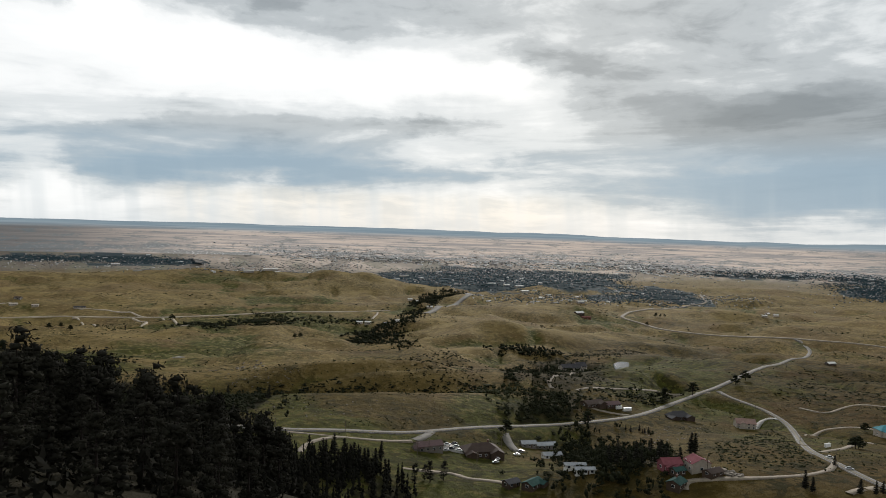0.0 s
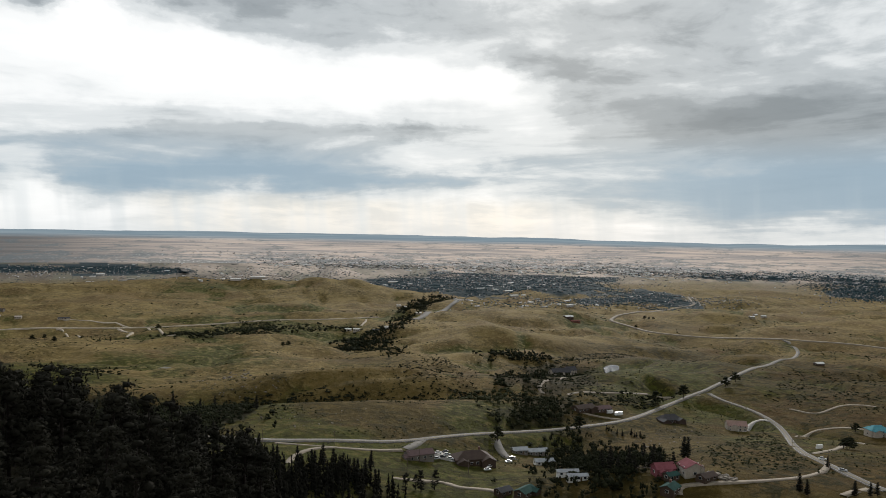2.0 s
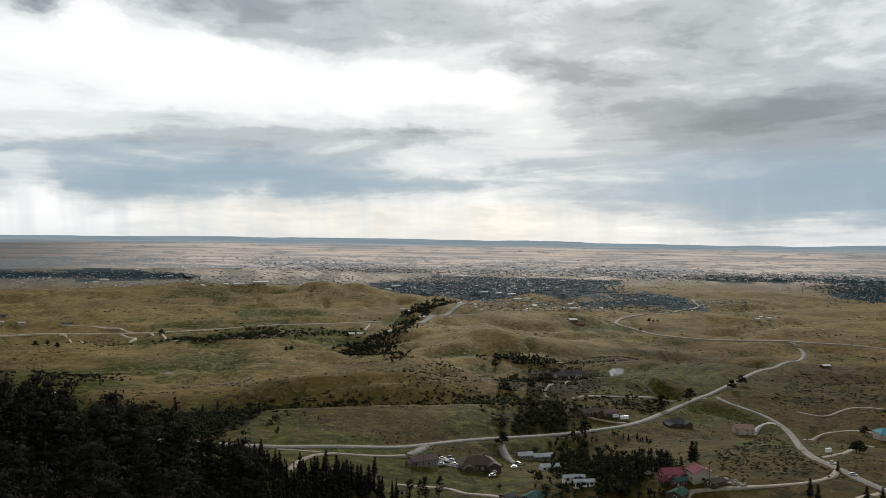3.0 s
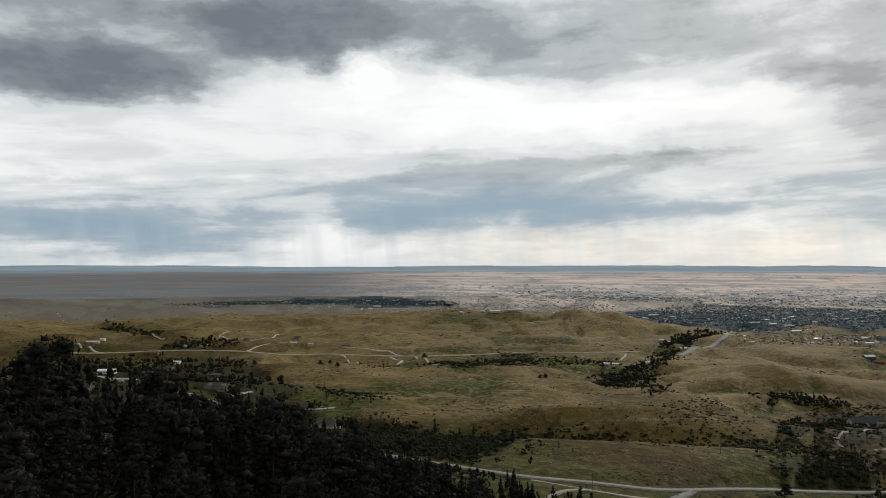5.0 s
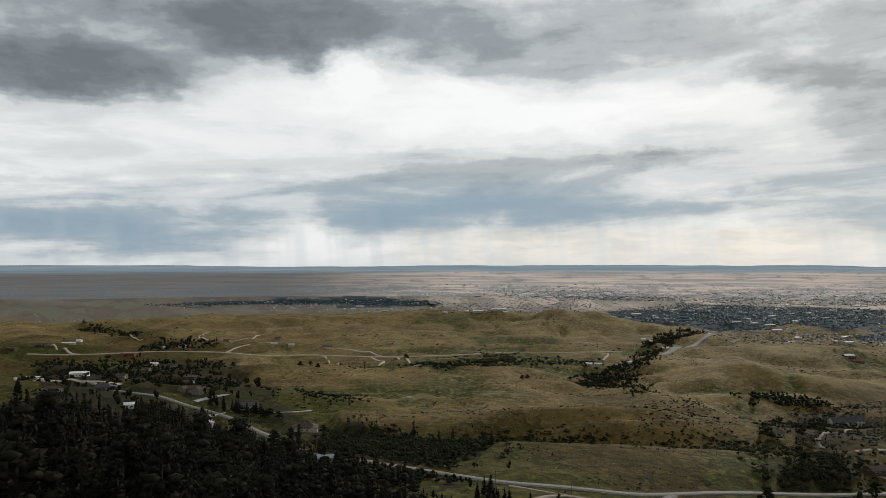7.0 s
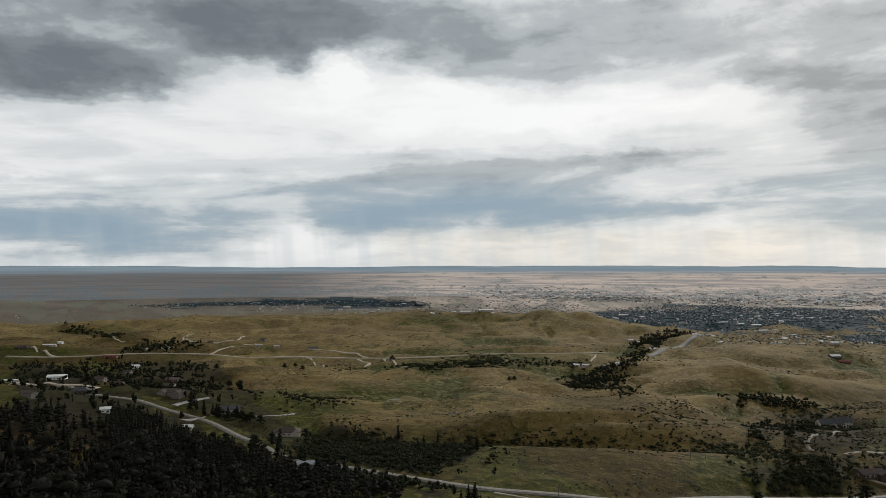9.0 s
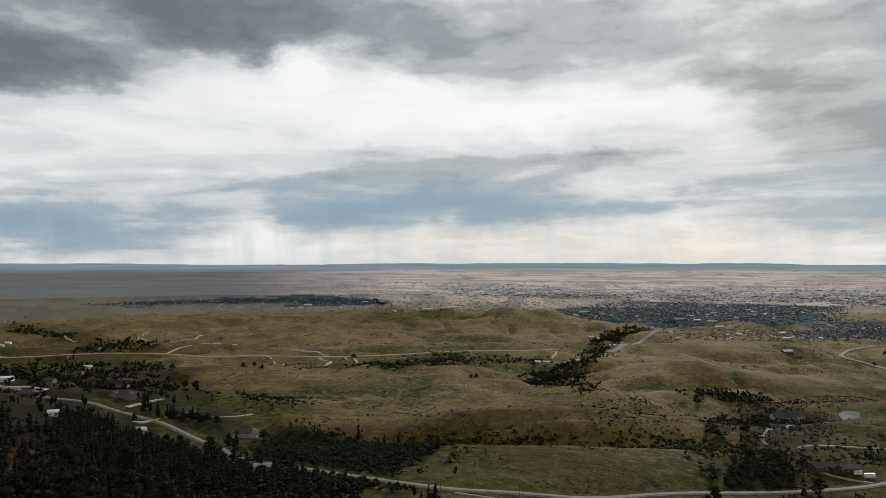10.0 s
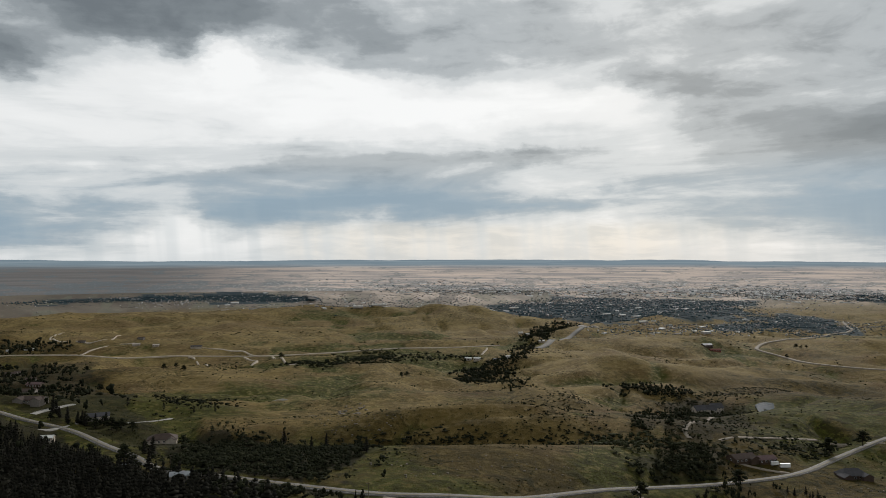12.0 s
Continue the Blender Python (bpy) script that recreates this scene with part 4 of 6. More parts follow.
sheet_of_water("water_river", "glinting bend of the river by the town", [(-40, 4068), (-2, 3961), (20, 3791), (34, 3640), (-4, 3640), (-16, 3821), (-48, 3964)], 6.0)
road("concrete_pad", "pale concrete stock pad in the pasture", [(-37, 984), (-27, 899), (-21, 900)], 8.0, CONCRETE, lift=0.6)


# ---- trees ----
def tree_meshes(kind, seed):
    """Trunk with limbs, and crown, of a tree about 14 m high."""
    g = np.random.default_rng(seed)
    H = 14.0
    bm = bmesh.new()
    lean = g.normal(0, 0.25, 2)
    rod(bm, (0, 0, -0.6), (lean[0] * 0.5, lean[1] * 0.5, H * 0.5), 0.30, 0.19, 8)
    rod(bm, (lean[0] * 0.5, lean[1] * 0.5, H * 0.5), (lean[0], lean[1], H * 0.97), 0.19, 0.03, 6)
    centres, sizes, outs, hearts = [], [], [], []
    if kind == "pine":
        for i in range(42):
            s = g.uniform(0.12, 0.98)
            reach = 2.9 * (1 - abs(s - 0.5) * 0.9) * g.uniform(0.35, 1.0) * (1.0 if s < 0.85 else 0.55)
            a = g.uniform(0, 2 * math.pi)
            base = Vector((lean[0] * s, lean[1] * s, H * s - 0.5))
            tip = base + Vector((math.cos(a) * reach, math.sin(a) * reach, g.uniform(0.1, 0.9)))
            rod(bm, base, tip, 0.07, 0.02, 4)
            m, wide_ = 23, g.uniform(0.8, 1.25)
            u = g.normal(0, 1, (m, 3))
            puff = u * np.array([0.60, 0.60, 0.36]) * wide_
            centres.append(np.array(tip) + puff)
            outs.append(u)
            sizes.append(np.full(m, 0.36))
            hearts.append(((np.array(tip) * 0.85 + np.array(base) * 0.15), (0.75 * wide_, 0.75 * wide_, 0.42 * wide_)))
    elif kind == "spruce":
        for i in range(40):
            s = 0.10 + 0.89 * (i + g.uniform(-0.4, 0.4)) / 40
            reach = 2.3 * (1 - s) ** 0.85 * g.uniform(0.6, 1.1) + 0.12
            a = i * 2.4 + g.uniform(-0.5, 0.5)
            base = Vector((lean[0] * s, lean[1] * s, H * s))
            tip = base + Vector((math.cos(a) * reach, math.sin(a) * reach, -0.25 * reach))
            rod(bm, base, tip, 0.05, 0.015, 4)
            m = 8 + int(20 * (1 - s))
            f = g.uniform(0.15, 1.05, m)[:, None]
            u = g.normal(0, 1, (m, 3))
            centres.append(np.array(base) * (1 - f) + np.array(tip) * f + u * (0.14 + 0.17 * reach) * np.array([1, 1, 0.5]))
            outs.append(u + np.array([math.cos(a), math.sin(a), 0.6]))
            sizes.append(np.full(m, 0.34))
            hearts.append((np.array(base) * 0.5 + np.array(tip) * 0.5, (0.15 + reach * 0.42, 0.15 + reach * 0.42, 0.22 + 0.14 * reach)))
    else:                                                                     # broad-leaved
        for i in range(26):
            s = g.uniform(0.3, 0.95)
            reach = 4.6 * math.sin(math.pi * min(0.98, s * 0.95 + 0.08)) ** 0.7 * g.uniform(0.3, 1.0)
            a = g.uniform(0, 2 * math.pi)
            base = Vector((0, 0, H * 0.22 + H * 0.25 * s))
            tip = Vector((math.cos(a) * reach, math.sin(a) * reach, H * s))
            rod(bm, base, tip, 0.12, 0.02, 4)
            m = 26
            u = g.normal(0, 1, (m, 3))
            centres.append(np.array(tip) + u * np.array([0.95, 0.95, 0.75]))
            outs.append(u)
            sizes.append(np.full(m, 0.42))
            hearts.append((np.array(tip), (1.35, 1.35, 1.0)))
    trunk = bpy.data.meshes.new("trunk")
    bm.to_mesh(trunk)
    bm.free()
    trunk.materials.append(BARK)
    v, f = joined(lobes(np.array([c for c, _ in hearts]), np.array([q for _, q in hearts]), g),
                  leaf_cards(np.vstack(centres), np.vstack(outs), np.concatenate(sizes), g, 0.6 if kind == "leafy" else 0.34))
    return trunk, mesh_of("crown", v, f, {"pine": NEEDLES, "spruce": SPRUCE, "leafy": LEAVES}[kind], True)


TREES = {}
for kind_, count in (("pine", 4), ("spruce", 3), ("leafy", 3)):
    TREES[kind_] = [tree_meshes(kind_, 100 + 17 * i + len(kind_)) for i in range(count)]
FIRST = {}


def plant(kind, x, y, high, label, group="", wide=1.0, name=""):
    """One tree of that height with its foot on the ground; repeats are copies."""
    name = name or {"pine": "pine_tree", "spruce": "spruce_tree", "leafy": "broadleaf_tree"}[kind]
    pick = int(rng.integers(len(TREES[kind])))
    s = high / 14.0
    m = pose(x, y, ground_z(x, y) - 0.1, 0, 0, rng.uniform(0, 360)) @ Matrix.Diagonal((s * wide, s * wide, s, 1))
    key = (kind, pick, name)
    if key in FIRST:
        ob = copy_thing(FIRST[key], m @ Matrix.Diagonal(Vector([1 / v for v in FIRST[key].scale] + [1])))
    else:
        ob = FIRST[key] = new(name)
        ob.matrix_world = m
        for nm, me in zip(("trunk", "crown"), TREES[kind][pick]):
            part(nm, me, None, ob)
    if group:
        ob["group"] = group
    return tagged(ob, label, "tree")


# the forest on the mountain's shoulder
FOREST = [(-110, 14), (-50, 4), (-22, 10), (-6, 34), (2, 62), (6, 90), (14, 130), (30, 190), (62, 255), (98, 300), (104, 330), (66, 352), (10, 352), (-60, 340), (-150, 300), (-190, 190)]
spots = []
for px, py in np.vstack([inside(FOREST[:6] + FOREST[-1:], 700, rng), inside(FOREST, 2300, rng)]):
    close = 3.6 if py < 200 else 4.6
    if all((px - qx) ** 2 + (py - qy) ** 2 > close ** 2 for qx, qy in spots):
        spots.append((px, py))
spots.sort(key=lambda q: math.hypot(q[0] - 4, q[1] - 20))
near, rest = spots[:185], spots[185:]


def canopy(x, y):
    """How high the forest reaches at (x, y): its top falls away down the slope, with a few taller stands."""
    b = math.degrees(math.atan2(x, y))
    fall = np.interp(b, (-60, -30.6, -29.6, -25.2, -24.4, -22.6, -21.4, -16, -12, -4, 6), (0.088, 0.088, 0.172, 0.178, 0.140, 0.140, 0.168, 0.174, 0.190, 0.255, 0.35))
    return 120 - float(fall) * math.hypot(x, y)


for px, py in near:
    kind = "pine" if rng.random() < 0.72 else "spruce"
    high = min(rng.uniform(9.5, 14.0) * (1.0 if py > 62 else 0.62), canopy(px, py) - ground_z(px, py) - rng.uniform(0, 0.9))
    if high < 3.0:
        continue
    plant(kind, px, py, high, "dark ponderosa pine in the dense forest on the slope" if kind == "pine" else "dark narrow spruce in the dense forest on the slope", "forest trees")
for px, py in ((-19, 30), (-24, 35), (-14, 39), (-29, 44), (-21, 47), (-34, 38)):
    plant("pine", px, py, rng.uniform(4.5, 6.5), "young ponderosa pine at the forest's upper edge", "forest trees")
# tall trees that stand above the rest
for px, py, top in ((-57, 92, 113.5), (-50, 84, 111), (-25.7, 59, 110.6), (-29, 63, 107.5), (-23, 63, 106.5), (-41, 90, 107.5), (-38, 86, 108), (-30, 91, 104.5), (-25, 96, 102), (-16, 107, 99), (-8, 105, 95), (-34, 124, 96.5), (-34, 149, 90), (-22, 100, 100), (10, 129, 75)):
    plant("pine", px, py, min(top, canopy(px, py)) - ground_z(px, py), "tall ponderosa pine standing above the forest", "forest trees")


def pine_stuff(name, label, places, high, mat, seed, leaves=90, wide=0.30):
    """Far conifers in one mesh, each a ragged cone of needle clumps."""
    g = np.random.default_rng(seed)
    places = np.asarray(places)
    n = len(places)
    h = high * g.uniform(0.7, 1.25, n)
    z = height(places[:, 0], places[:, 1])
    k = np.repeat(np.arange(n), leaves)
    s = g.uniform(0.05, 1.0, len(k)) ** 1.2
    a = g.uniform(0, 2 * math.pi, len(k))
    rad = h[k] * wide * 0.5 * (1 - s) ** 0.8 * g.uniform(0.3, 1.1, len(k)) + 0.1
    c = np.stack([places[k, 0] + rad * np.cos(a), places[k, 1] + rad * np.sin(a), z[k] + h[k] * s], -1)
    cards = leaf_cards(c, np.stack([np.cos(a), np.sin(a), 0.5 + 0 * a], -1), h[k] * 0.075 * (1.3 - s), g, 0.5)
    k = np.repeat(np.arange(n), 5)                                            # five ragged tiers, narrower towards the tip
    s = np.tile(np.array([0.16, 0.34, 0.52, 0.70, 0.87]), n) + g.uniform(-0.05, 0.05, len(k))
    rad = h[k] * wide * 0.45 * (1 - s) ** 0.8 + 0.1
    c = np.stack([places[k, 0] + g.normal(0, 0.15, len(k)) * rad, places[k, 1] + g.normal(0, 0.15, len(k)) * rad, z[k] + h[k] * s], -1)
    v, f = joined(lobes(c, np.stack([rad, rad, h[k] * 0.13], -1), g, False), cards)
    return tagged(new(name, mesh_of(name, v, f, mat, True)), label, "trees", kind="stuff")


pine_stuff("pine_forest", "dense dark pine forest lower down the slope", rest, 12.0, SPRUCE, 301, 56)


def undergrowth(places, seed):
    """Young trees and brush on the forest floor, of needle clumps alone."""
    g = np.random.default_rng(seed)
    k = np.repeat(np.arange(len(places)), 46)
    h = g.uniform(1.5, 4.5, len(places))
    u = g.normal(size=(len(k), 3))
    u /= np.linalg.norm(u, axis=1)[:, None]
    rise = g.uniform(0, 1, len(k)) ** 1.3
    rad = 1.7 * (1 - 0.8 * rise)
    c = np.stack([places[k, 0] + u[:, 0] * rad, places[k, 1] + u[:, 1] * rad, height(places[:, 0], places[:, 1])[k] + h[k] * rise], -1)
    v, f = leaf_cards(c, u + np.array([0, 0, 0.5]), np.full(len(k), 0.55), g, 0.4)
    return tagged(new("undergrowth", mesh_of("undergrowth", v, f, SPRUCE)), "dark young trees and brush on the forest floor", "shrubs", kind="stuff")


undergrowth(inside(FOREST[:8] + FOREST[-2:], 950, rng), 307)


def snag(x, y, high):
    """A bare, bleached dead pine."""
    bm = bmesh.new()
    rod(bm, (0, 0, -0.5), (0.2, 0, high * 0.6), 0.15, 0.09, 7)
    rod(bm, (0.2, 0, high * 0.6), (0.05, 0.1, high), 0.09, 0.02, 6)
    tree = thing("dead_tree", x, y, label="bleached bare dead pine among the dark trees", category="tree")
    part("trunk", bm, DEAD, tree)
    for i in range(26):
        s = rng.uniform(0.45, 0.97)
        a, reach = rng.uniform(0, 6.28), 2.4 * (1.1 - s) * rng.uniform(0.5, 1.2)
        b = bmesh.new()
        p = Vector((0.15, 0.03, high * s))
        q = p + Vector((math.cos(a) * reach, math.sin(a) * reach, reach * rng.uniform(-0.1, 0.5)))
        rod(b, p, q, 0.03, 0.012, 4)
        for _ in range(3):
            f = rng.uniform(0.4, 1.0)
            o = p.lerp(q, f)
            rod(b, o, o + Vector(rng.uniform(-0.5, 0.5, 3)), 0.015, 0.006, 3)
        part("branch", b, DEAD, tree)


snag(-11, 68, 95.3 - ground_z(-11, 68))
snag(-40, 76, 101.7 - ground_z(-40, 76))

# pines and shrubs that stand alone on the grass
def lone(kind, label, high, places):
    for px, py in places:
        plant(kind, px, py, high * rng.uniform(0.8, 1.2), label, wide={"spruce": 1.7, "leafy": 1.5}.get(kind, 1.15))


lone("pine", "lone dark pine on the green hillside", 9, [(-177, 806), (-141, 804), (-89, 799), (-110, 795), (-124, 1335), (-437, 1092), (-468, 1120), (-422, 1131)])
lone("spruce", "dark spruce at the foot of the bare hill", 11, [(9.8, 641.0), (22.9, 640.3), (-12.3, 651.9), (48.6, 531.2)])
lone("spruce", "dark spruce beside the hillside houses", 13, [(-230, 752), (-207, 721), (-201, 728), (-194, 726), (-187, 733), (-177, 730), (-115.1, 602.1), (-107.7, 592.7), (-447, 1405), (-468, 1423)])
lone("leafy", "dark round tree beside the hillside houses", 9, [(-237, 1285), (-230, 1355), (-205, 1289), (-161, 719), (-150, 713), (-224, 728), (-299, 1049), (-130.9, 606.2)])
lone("spruce", "narrow dark spruce below the main road", 11, [(67.5, 359.3), (72.5, 352.9), (76.6, 350.6), (95.4, 362.0), (88.3, 346.8), (81.6, 345.2), (59.6, 349.3), (53.8, 341.1), (89.5, 327.8)])
lone("pine", "dark pine standing in the green meadow", 10, [(112.2, 331.1), (113.9, 327.0), (123.4, 332.1), (104.6, 325.4)])
lone("leafy", "dark round cottonwood beside the road", 13, [(583, 613), (611, 627), (509, 596), (461, 581), (217.1, 451.7), (307.9, 483.7)])
lone("spruce", "small dark spruce on the dry slope", 5, [(335.2, 483.6), (339.9, 474.8), (341.0, 469.2), (350.5, 469.8), (350.6, 462.9), (352.3, 459.9), (348.9, 463.6)])
lone("spruce", "dark spruce by the pink-roofed lodge", 12, [(244.8, 286.4), (281.9, 323.6), (284.3, 322.4), (241.8, 301.2), (238.4, 290.5), (252.0, 321.7), (219.6, 317.8), (222.4, 311.9), (222.3, 305.4), (228.7, 303.9), (228.7, 298.8)])
lone("spruce", "small spruce by the gravel lane", 8, [(284.2, 240.2), (284.6, 236.0), (353.2, 282.4), (304.4, 226.0), (312.0, 223.5), (317.1, 223.8)])
lone("leafy", "dark tree by the teal-roofed house", 8, [(454.2, 354.4), (457.3, 351.7), (560, 429), (449.9, 348.1)])
lone("leafy", "pair of dark trees in the pasture", 10, [(158, 1196), (158, 1135), (312, 1404), (-48, 1423)])
lone("leafy", "lone dark tree by the upper road", 9, [(1007, 1362), (1082, 1430), (1093, 1427), (1103, 1424)])
lone("leafy", "big dark tree beside the hillside houses", 10, [(-449, 1090), (-455, 1081), (-477, 1237), (-302, 794), (-470, 1414), (-524, 1526), (-397, 1297), (-390, 1312), (-366, 1312), (-358, 1093), (-402, 1098), (-383, 1114), (-347, 1119), (-556, 1387), (-195, 733), (-169, 717), (-164, 713), (-96.6, 659.3), (-246, 876), (-271, 1043)])
lone("leafy", "dark cottonwood against the road's lower edge", 10, [(-125.6, 587.6), (-107.0, 535.5), (-116.9, 610.1), (-73.9, 492.3), (-55.3, 486.0), (-153.9, 602.5), (-184, 722), (-179, 730)])
lone("spruce", "tall dark spruce by the roadside house", 13, [(-237, 771), (-219, 736), (-212, 735), (-96.8, 533.2), (-227, 753), (-199, 734)])

# groves and brush: too many to count
GROVE_SEEDS = iter(range(400, 900, 10))


def grove(name, label, poly, count, high, wide, leaves, leaf, mat):
    """Trees or brush strewn over a piece of the plan, thinning out at its edge."""
    thicket(name, label, spread(inside(poly, count, rng), 9, 9, rng), high, wide, leaves, leaf, mat, next(GROVE_SEEDS))


grove("creek_grove", "dense dark cottonwoods along the creek", [(865, 2169), (816, 2269), (670, 2068), (478, 1560), (380, 1285), (392, 1248), (500, 1530), (655, 1850)], 900, 8, 9, 22, 0.9, LEAVES)
grove("creek_grove", "dark cottonwoods where the creeks meet", [(380, 1285), (341, 1327), (288, 1285), (258, 1216), (250, 1116), (311, 1138), (347, 1192), (375, 1244)], 520, 6, 7, 22, 0.7, LEAVES)
grove("creek_grove", "line of dark trees at the foot of the hill", [(296, 1154), (276, 880), (322, 1006), (317, 1162)], 130, 5, 6, 22, 0.7, LEAVES)
grove("creek_grove", "long belt of dark brush across the valley", [(-58, 1355), (25, 1247), (105, 1277), (184, 1413), (295, 1451), (341, 1392), (346, 1463), (243, 1495), (168, 1476), (97, 1476), (49, 1402)], 620, 4.5, 8, 22, 0.8, LEAVES)
grove("willow_thicket", "green willow scrub on the valley floor", [(71, 1418), (125, 1526), (115, 1565), (201, 1548), (167, 1469)], 260, 4, 8, 18, 1.2, SAGE)
grove("willow_thicket", "dark shrubs in the gully behind the mound", [(38, 652), (84, 650), (131, 636), (179, 623), (228, 616), (264, 592), (252, 574), (224, 605), (178, 613), (128, 624), (72, 634), (30, 622)], 420, 2.6, 4.5, 22, 0.55, LEAVES)
grove("willow_thicket", "dense dark scrub in the hollow by the road", [(-37.5, 664.8), (16.9, 631.6), (48.0, 534.2), (44.6, 515.9), (22.5, 494.4), (7.9, 455.9), (-20.1, 476.8), (-50.7, 501.5), (-85.8, 536.7), (-93.4, 637.4), (-73.8, 682.2)], 1900, 3.4, 5.0, 34, 0.48, LEAVES)
grove("creek_grove", "dark grove round the creek-side houses", [(277.5, 611.2), (476, 888), (542, 931), (551, 892), (541, 851), (403, 697), (345, 633), (323.1, 586.7), (296.0, 595.8)], 150, 6, 7, 40, 0.6, LEAVES)
grove("creek_grove", "dark trees along the lower creek", [(320.7, 579.8), (351.0, 600.3), (333.7, 555.3), (312.8, 514.5), (282.2, 486.3), (239.2, 484.4), (241.7, 515.2), (285.1, 546.7)], 90, 3.5, 4.5, 40, 0.42, SAGE)
grove("pasture_trees", "dark trees among the houses below the road", HOLLOW, 260, 7, 6, 36, 0.6, LEAVES)
grove("creek_grove", "dark brush and young trees below the cabins", [(256, 438), (303, 469), (307, 439), (224, 283), (215, 270), (181, 291), (180, 319)], 220, 4.5, 4.2, 48, 0.36, LEAVES)
grove("willow_thicket", "low dark brush that fills the creek bottom", CREEK, 1000, 2.4, 4.5, 20, 0.5, LEAVES)
grove("willow_thicket", "shrubs on the creek bank", [(233.8, 593.2), (275.3, 606.6), (313.7, 590.1), (301.3, 558.7), (250.4, 533.2), (241.8, 554.7)], 160, 4, 6, 20, 0.9, SAGE)
grove("creek_grove", "hedge of dark trees under the brown hill", [(404, 946), (453, 971), (508, 961), (551, 946), (493, 933), (437, 956)], 150, 5.5, 7, 24, 0.9, LEAVES)
grove("willow_thicket", "brush round the pond", [(536, 907), (599, 890), (625, 857), (602, 889), (379, 619), (404, 689)], 90, 3, 6, 18, 0.9, SAGE)
grove("creek_grove", "dark riverside trees between the cabins and the lodge", [(303.3, 503.7), (312.6, 486.8), (282.0, 445.8), (276.5, 406.4), (266.5, 333.2), (229.4, 285.1), (217.2, 273.5), (189.0, 292.2), (229.3, 370.7), (275.0, 459.7)], 330, 5.5, 4.6, 60, 0.36, LEAVES)
grove("creek_grove", "dark trees round the creek-side ranch", [(261.5, 518.3), (317.0, 558.8), (332.7, 554.1), (296.7, 497.2), (259.6, 483.0), (235.8, 486.7)], 120, 5, 5.5, 50, 0.45, LEAVES)
grove("willow_thicket", "brush by the straight lane", [(344.7, 574.7), (432, 605), (512, 603), (436, 554), (390.1, 554.9), (334.0, 546.0)], 150, 3.5, 6, 20, 0.8, LEAVES)
grove("pasture_trees", "dark shelter trees round the hillside houses", [(-769, 1433), (-649, 1555), (-426, 1437), (-213, 840), (-204, 758), (-264, 774), (-315, 808), (-422, 928), (-485, 936)], 560, 8, 7.5, 30, 0.8, LEAVES)
grove("pasture_trees", "trees round the far ranch", [(-690, 1670), (-748, 1979), (-574, 1829), (-517, 1740), (-585, 1657), (-659, 1658)], 170, 9, 10, 26, 1.1, LEAVES)
grove("pasture_trees", "row of far trees across the pasture", [(-1110, 2173), (-1041, 2230), (-828, 2019), (-831, 1988), (-1004, 2190)], 110, 9, 11, 24, 1.6, LEAVES)
grove("pasture_trees", "low dark scrub in the dry draw", [(-314, 1564), (-179, 1348), (-103, 1409), (-103, 1283), (-192, 1299)], 60, 3, 6, 16, 1.1, SAGE)
grove("willow_thicket", "green brush in the side hollow", [(-166, 894), (-114, 996), (-72, 870), (-100, 793), (-142, 803)], 150, 3, 6, 18, 0.9, LEAVES)
grove("willow_thicket", "dark brush below the main road", [(-46.8, 471.1), (-18.7, 455.4), (20.8, 433.1), (8.1, 417.5), (-15.8, 412.3), (-38.2, 427.4)], 160, 4, 5, 30, 0.6, LEAVES)
LOWER = [(-20, 330), (10, 352), (-6, 420), (-50, 490), (-110, 522), (-200, 580), (-300, 625), (-400, 590), (-380, 300), (-190, 190)]
pine_stuff("pine_forest", "dark mixed trees between the forest and the road", inside(LOWER, 1600, rng), 10.5, SPRUCE, 391, 18, 0.9)
pine_stuff("roadside_forest", "black pine forest just below the main road", inside([(-280, 678), (-222, 669), (-154.8, 594.4), (-89.9, 486.6), (-48.4, 435.5), (-45.4, 414.8), (-181.9, 459.1)], 900, rng), 9.0, SPRUCE, 393, 36, 0.6)
pine_stuff("roadside_conifers", "dark conifers in the strip below the main road", inside([(25.6, 397.0), (47.4, 356.9), (64.2, 349.8), (82.7, 349.7), (93.7, 321.4), (36.5, 316.0)], 62, rng), 11, SPRUCE, 395, 110, 0.42)


def sagebrush(name, label, count, r0, r1, b0, b1, high, wide, seed, patch, limit):
    """Bushes dotted over the open slopes, thicker where the ground suits them."""
    g = np.random.default_rng(seed)
    r, b = np.sqrt(g.uniform(r0 ** 2, r1 ** 2, count * 6)), np.radians(g.uniform(b0, b1, count * 6))
    x, y = r * np.sin(b), r * np.cos(b)
    keep = rough(x / patch, y / (patch * 0.6), seed) + 0.6 * rough(x / patch * 4, y / patch * 3, seed + 1) + 0.5 * gully(x, y) > limit
    p = np.stack([x, y], -1)[keep][:count]
    thicket(name, label, p, high, wide, 11, wide * 0.25, SAGE, seed + 2)


sagebrush("sagebrush", "scattered low sagebrush on the dry slopes", 3600, 420, 800, -35, 60, 0.9, 1.5, 601, 60, 0.1)
sagebrush("sagebrush", "dark bushes dotted over the hills", 4200, 700, 1500, -40, 62, 1.2, 2.6, 611, 110, 0.28)
sagebrush("sagebrush", "distant bushes dotted over the plain", 2400, 1400, 2700, -40, 62, 1.8, 4.6, 621, 190, 0.36)
thicket("sagebrush", "dense dots of juniper on the hill's flank", inside([(231, 805), (355, 897), (272.6, 623.6), (246.4, 599.4), (220.2, 610.2), (189.7, 643.5)], 330, rng), 1.8, 3.2, 18, 0.6, LEAVES, 640)
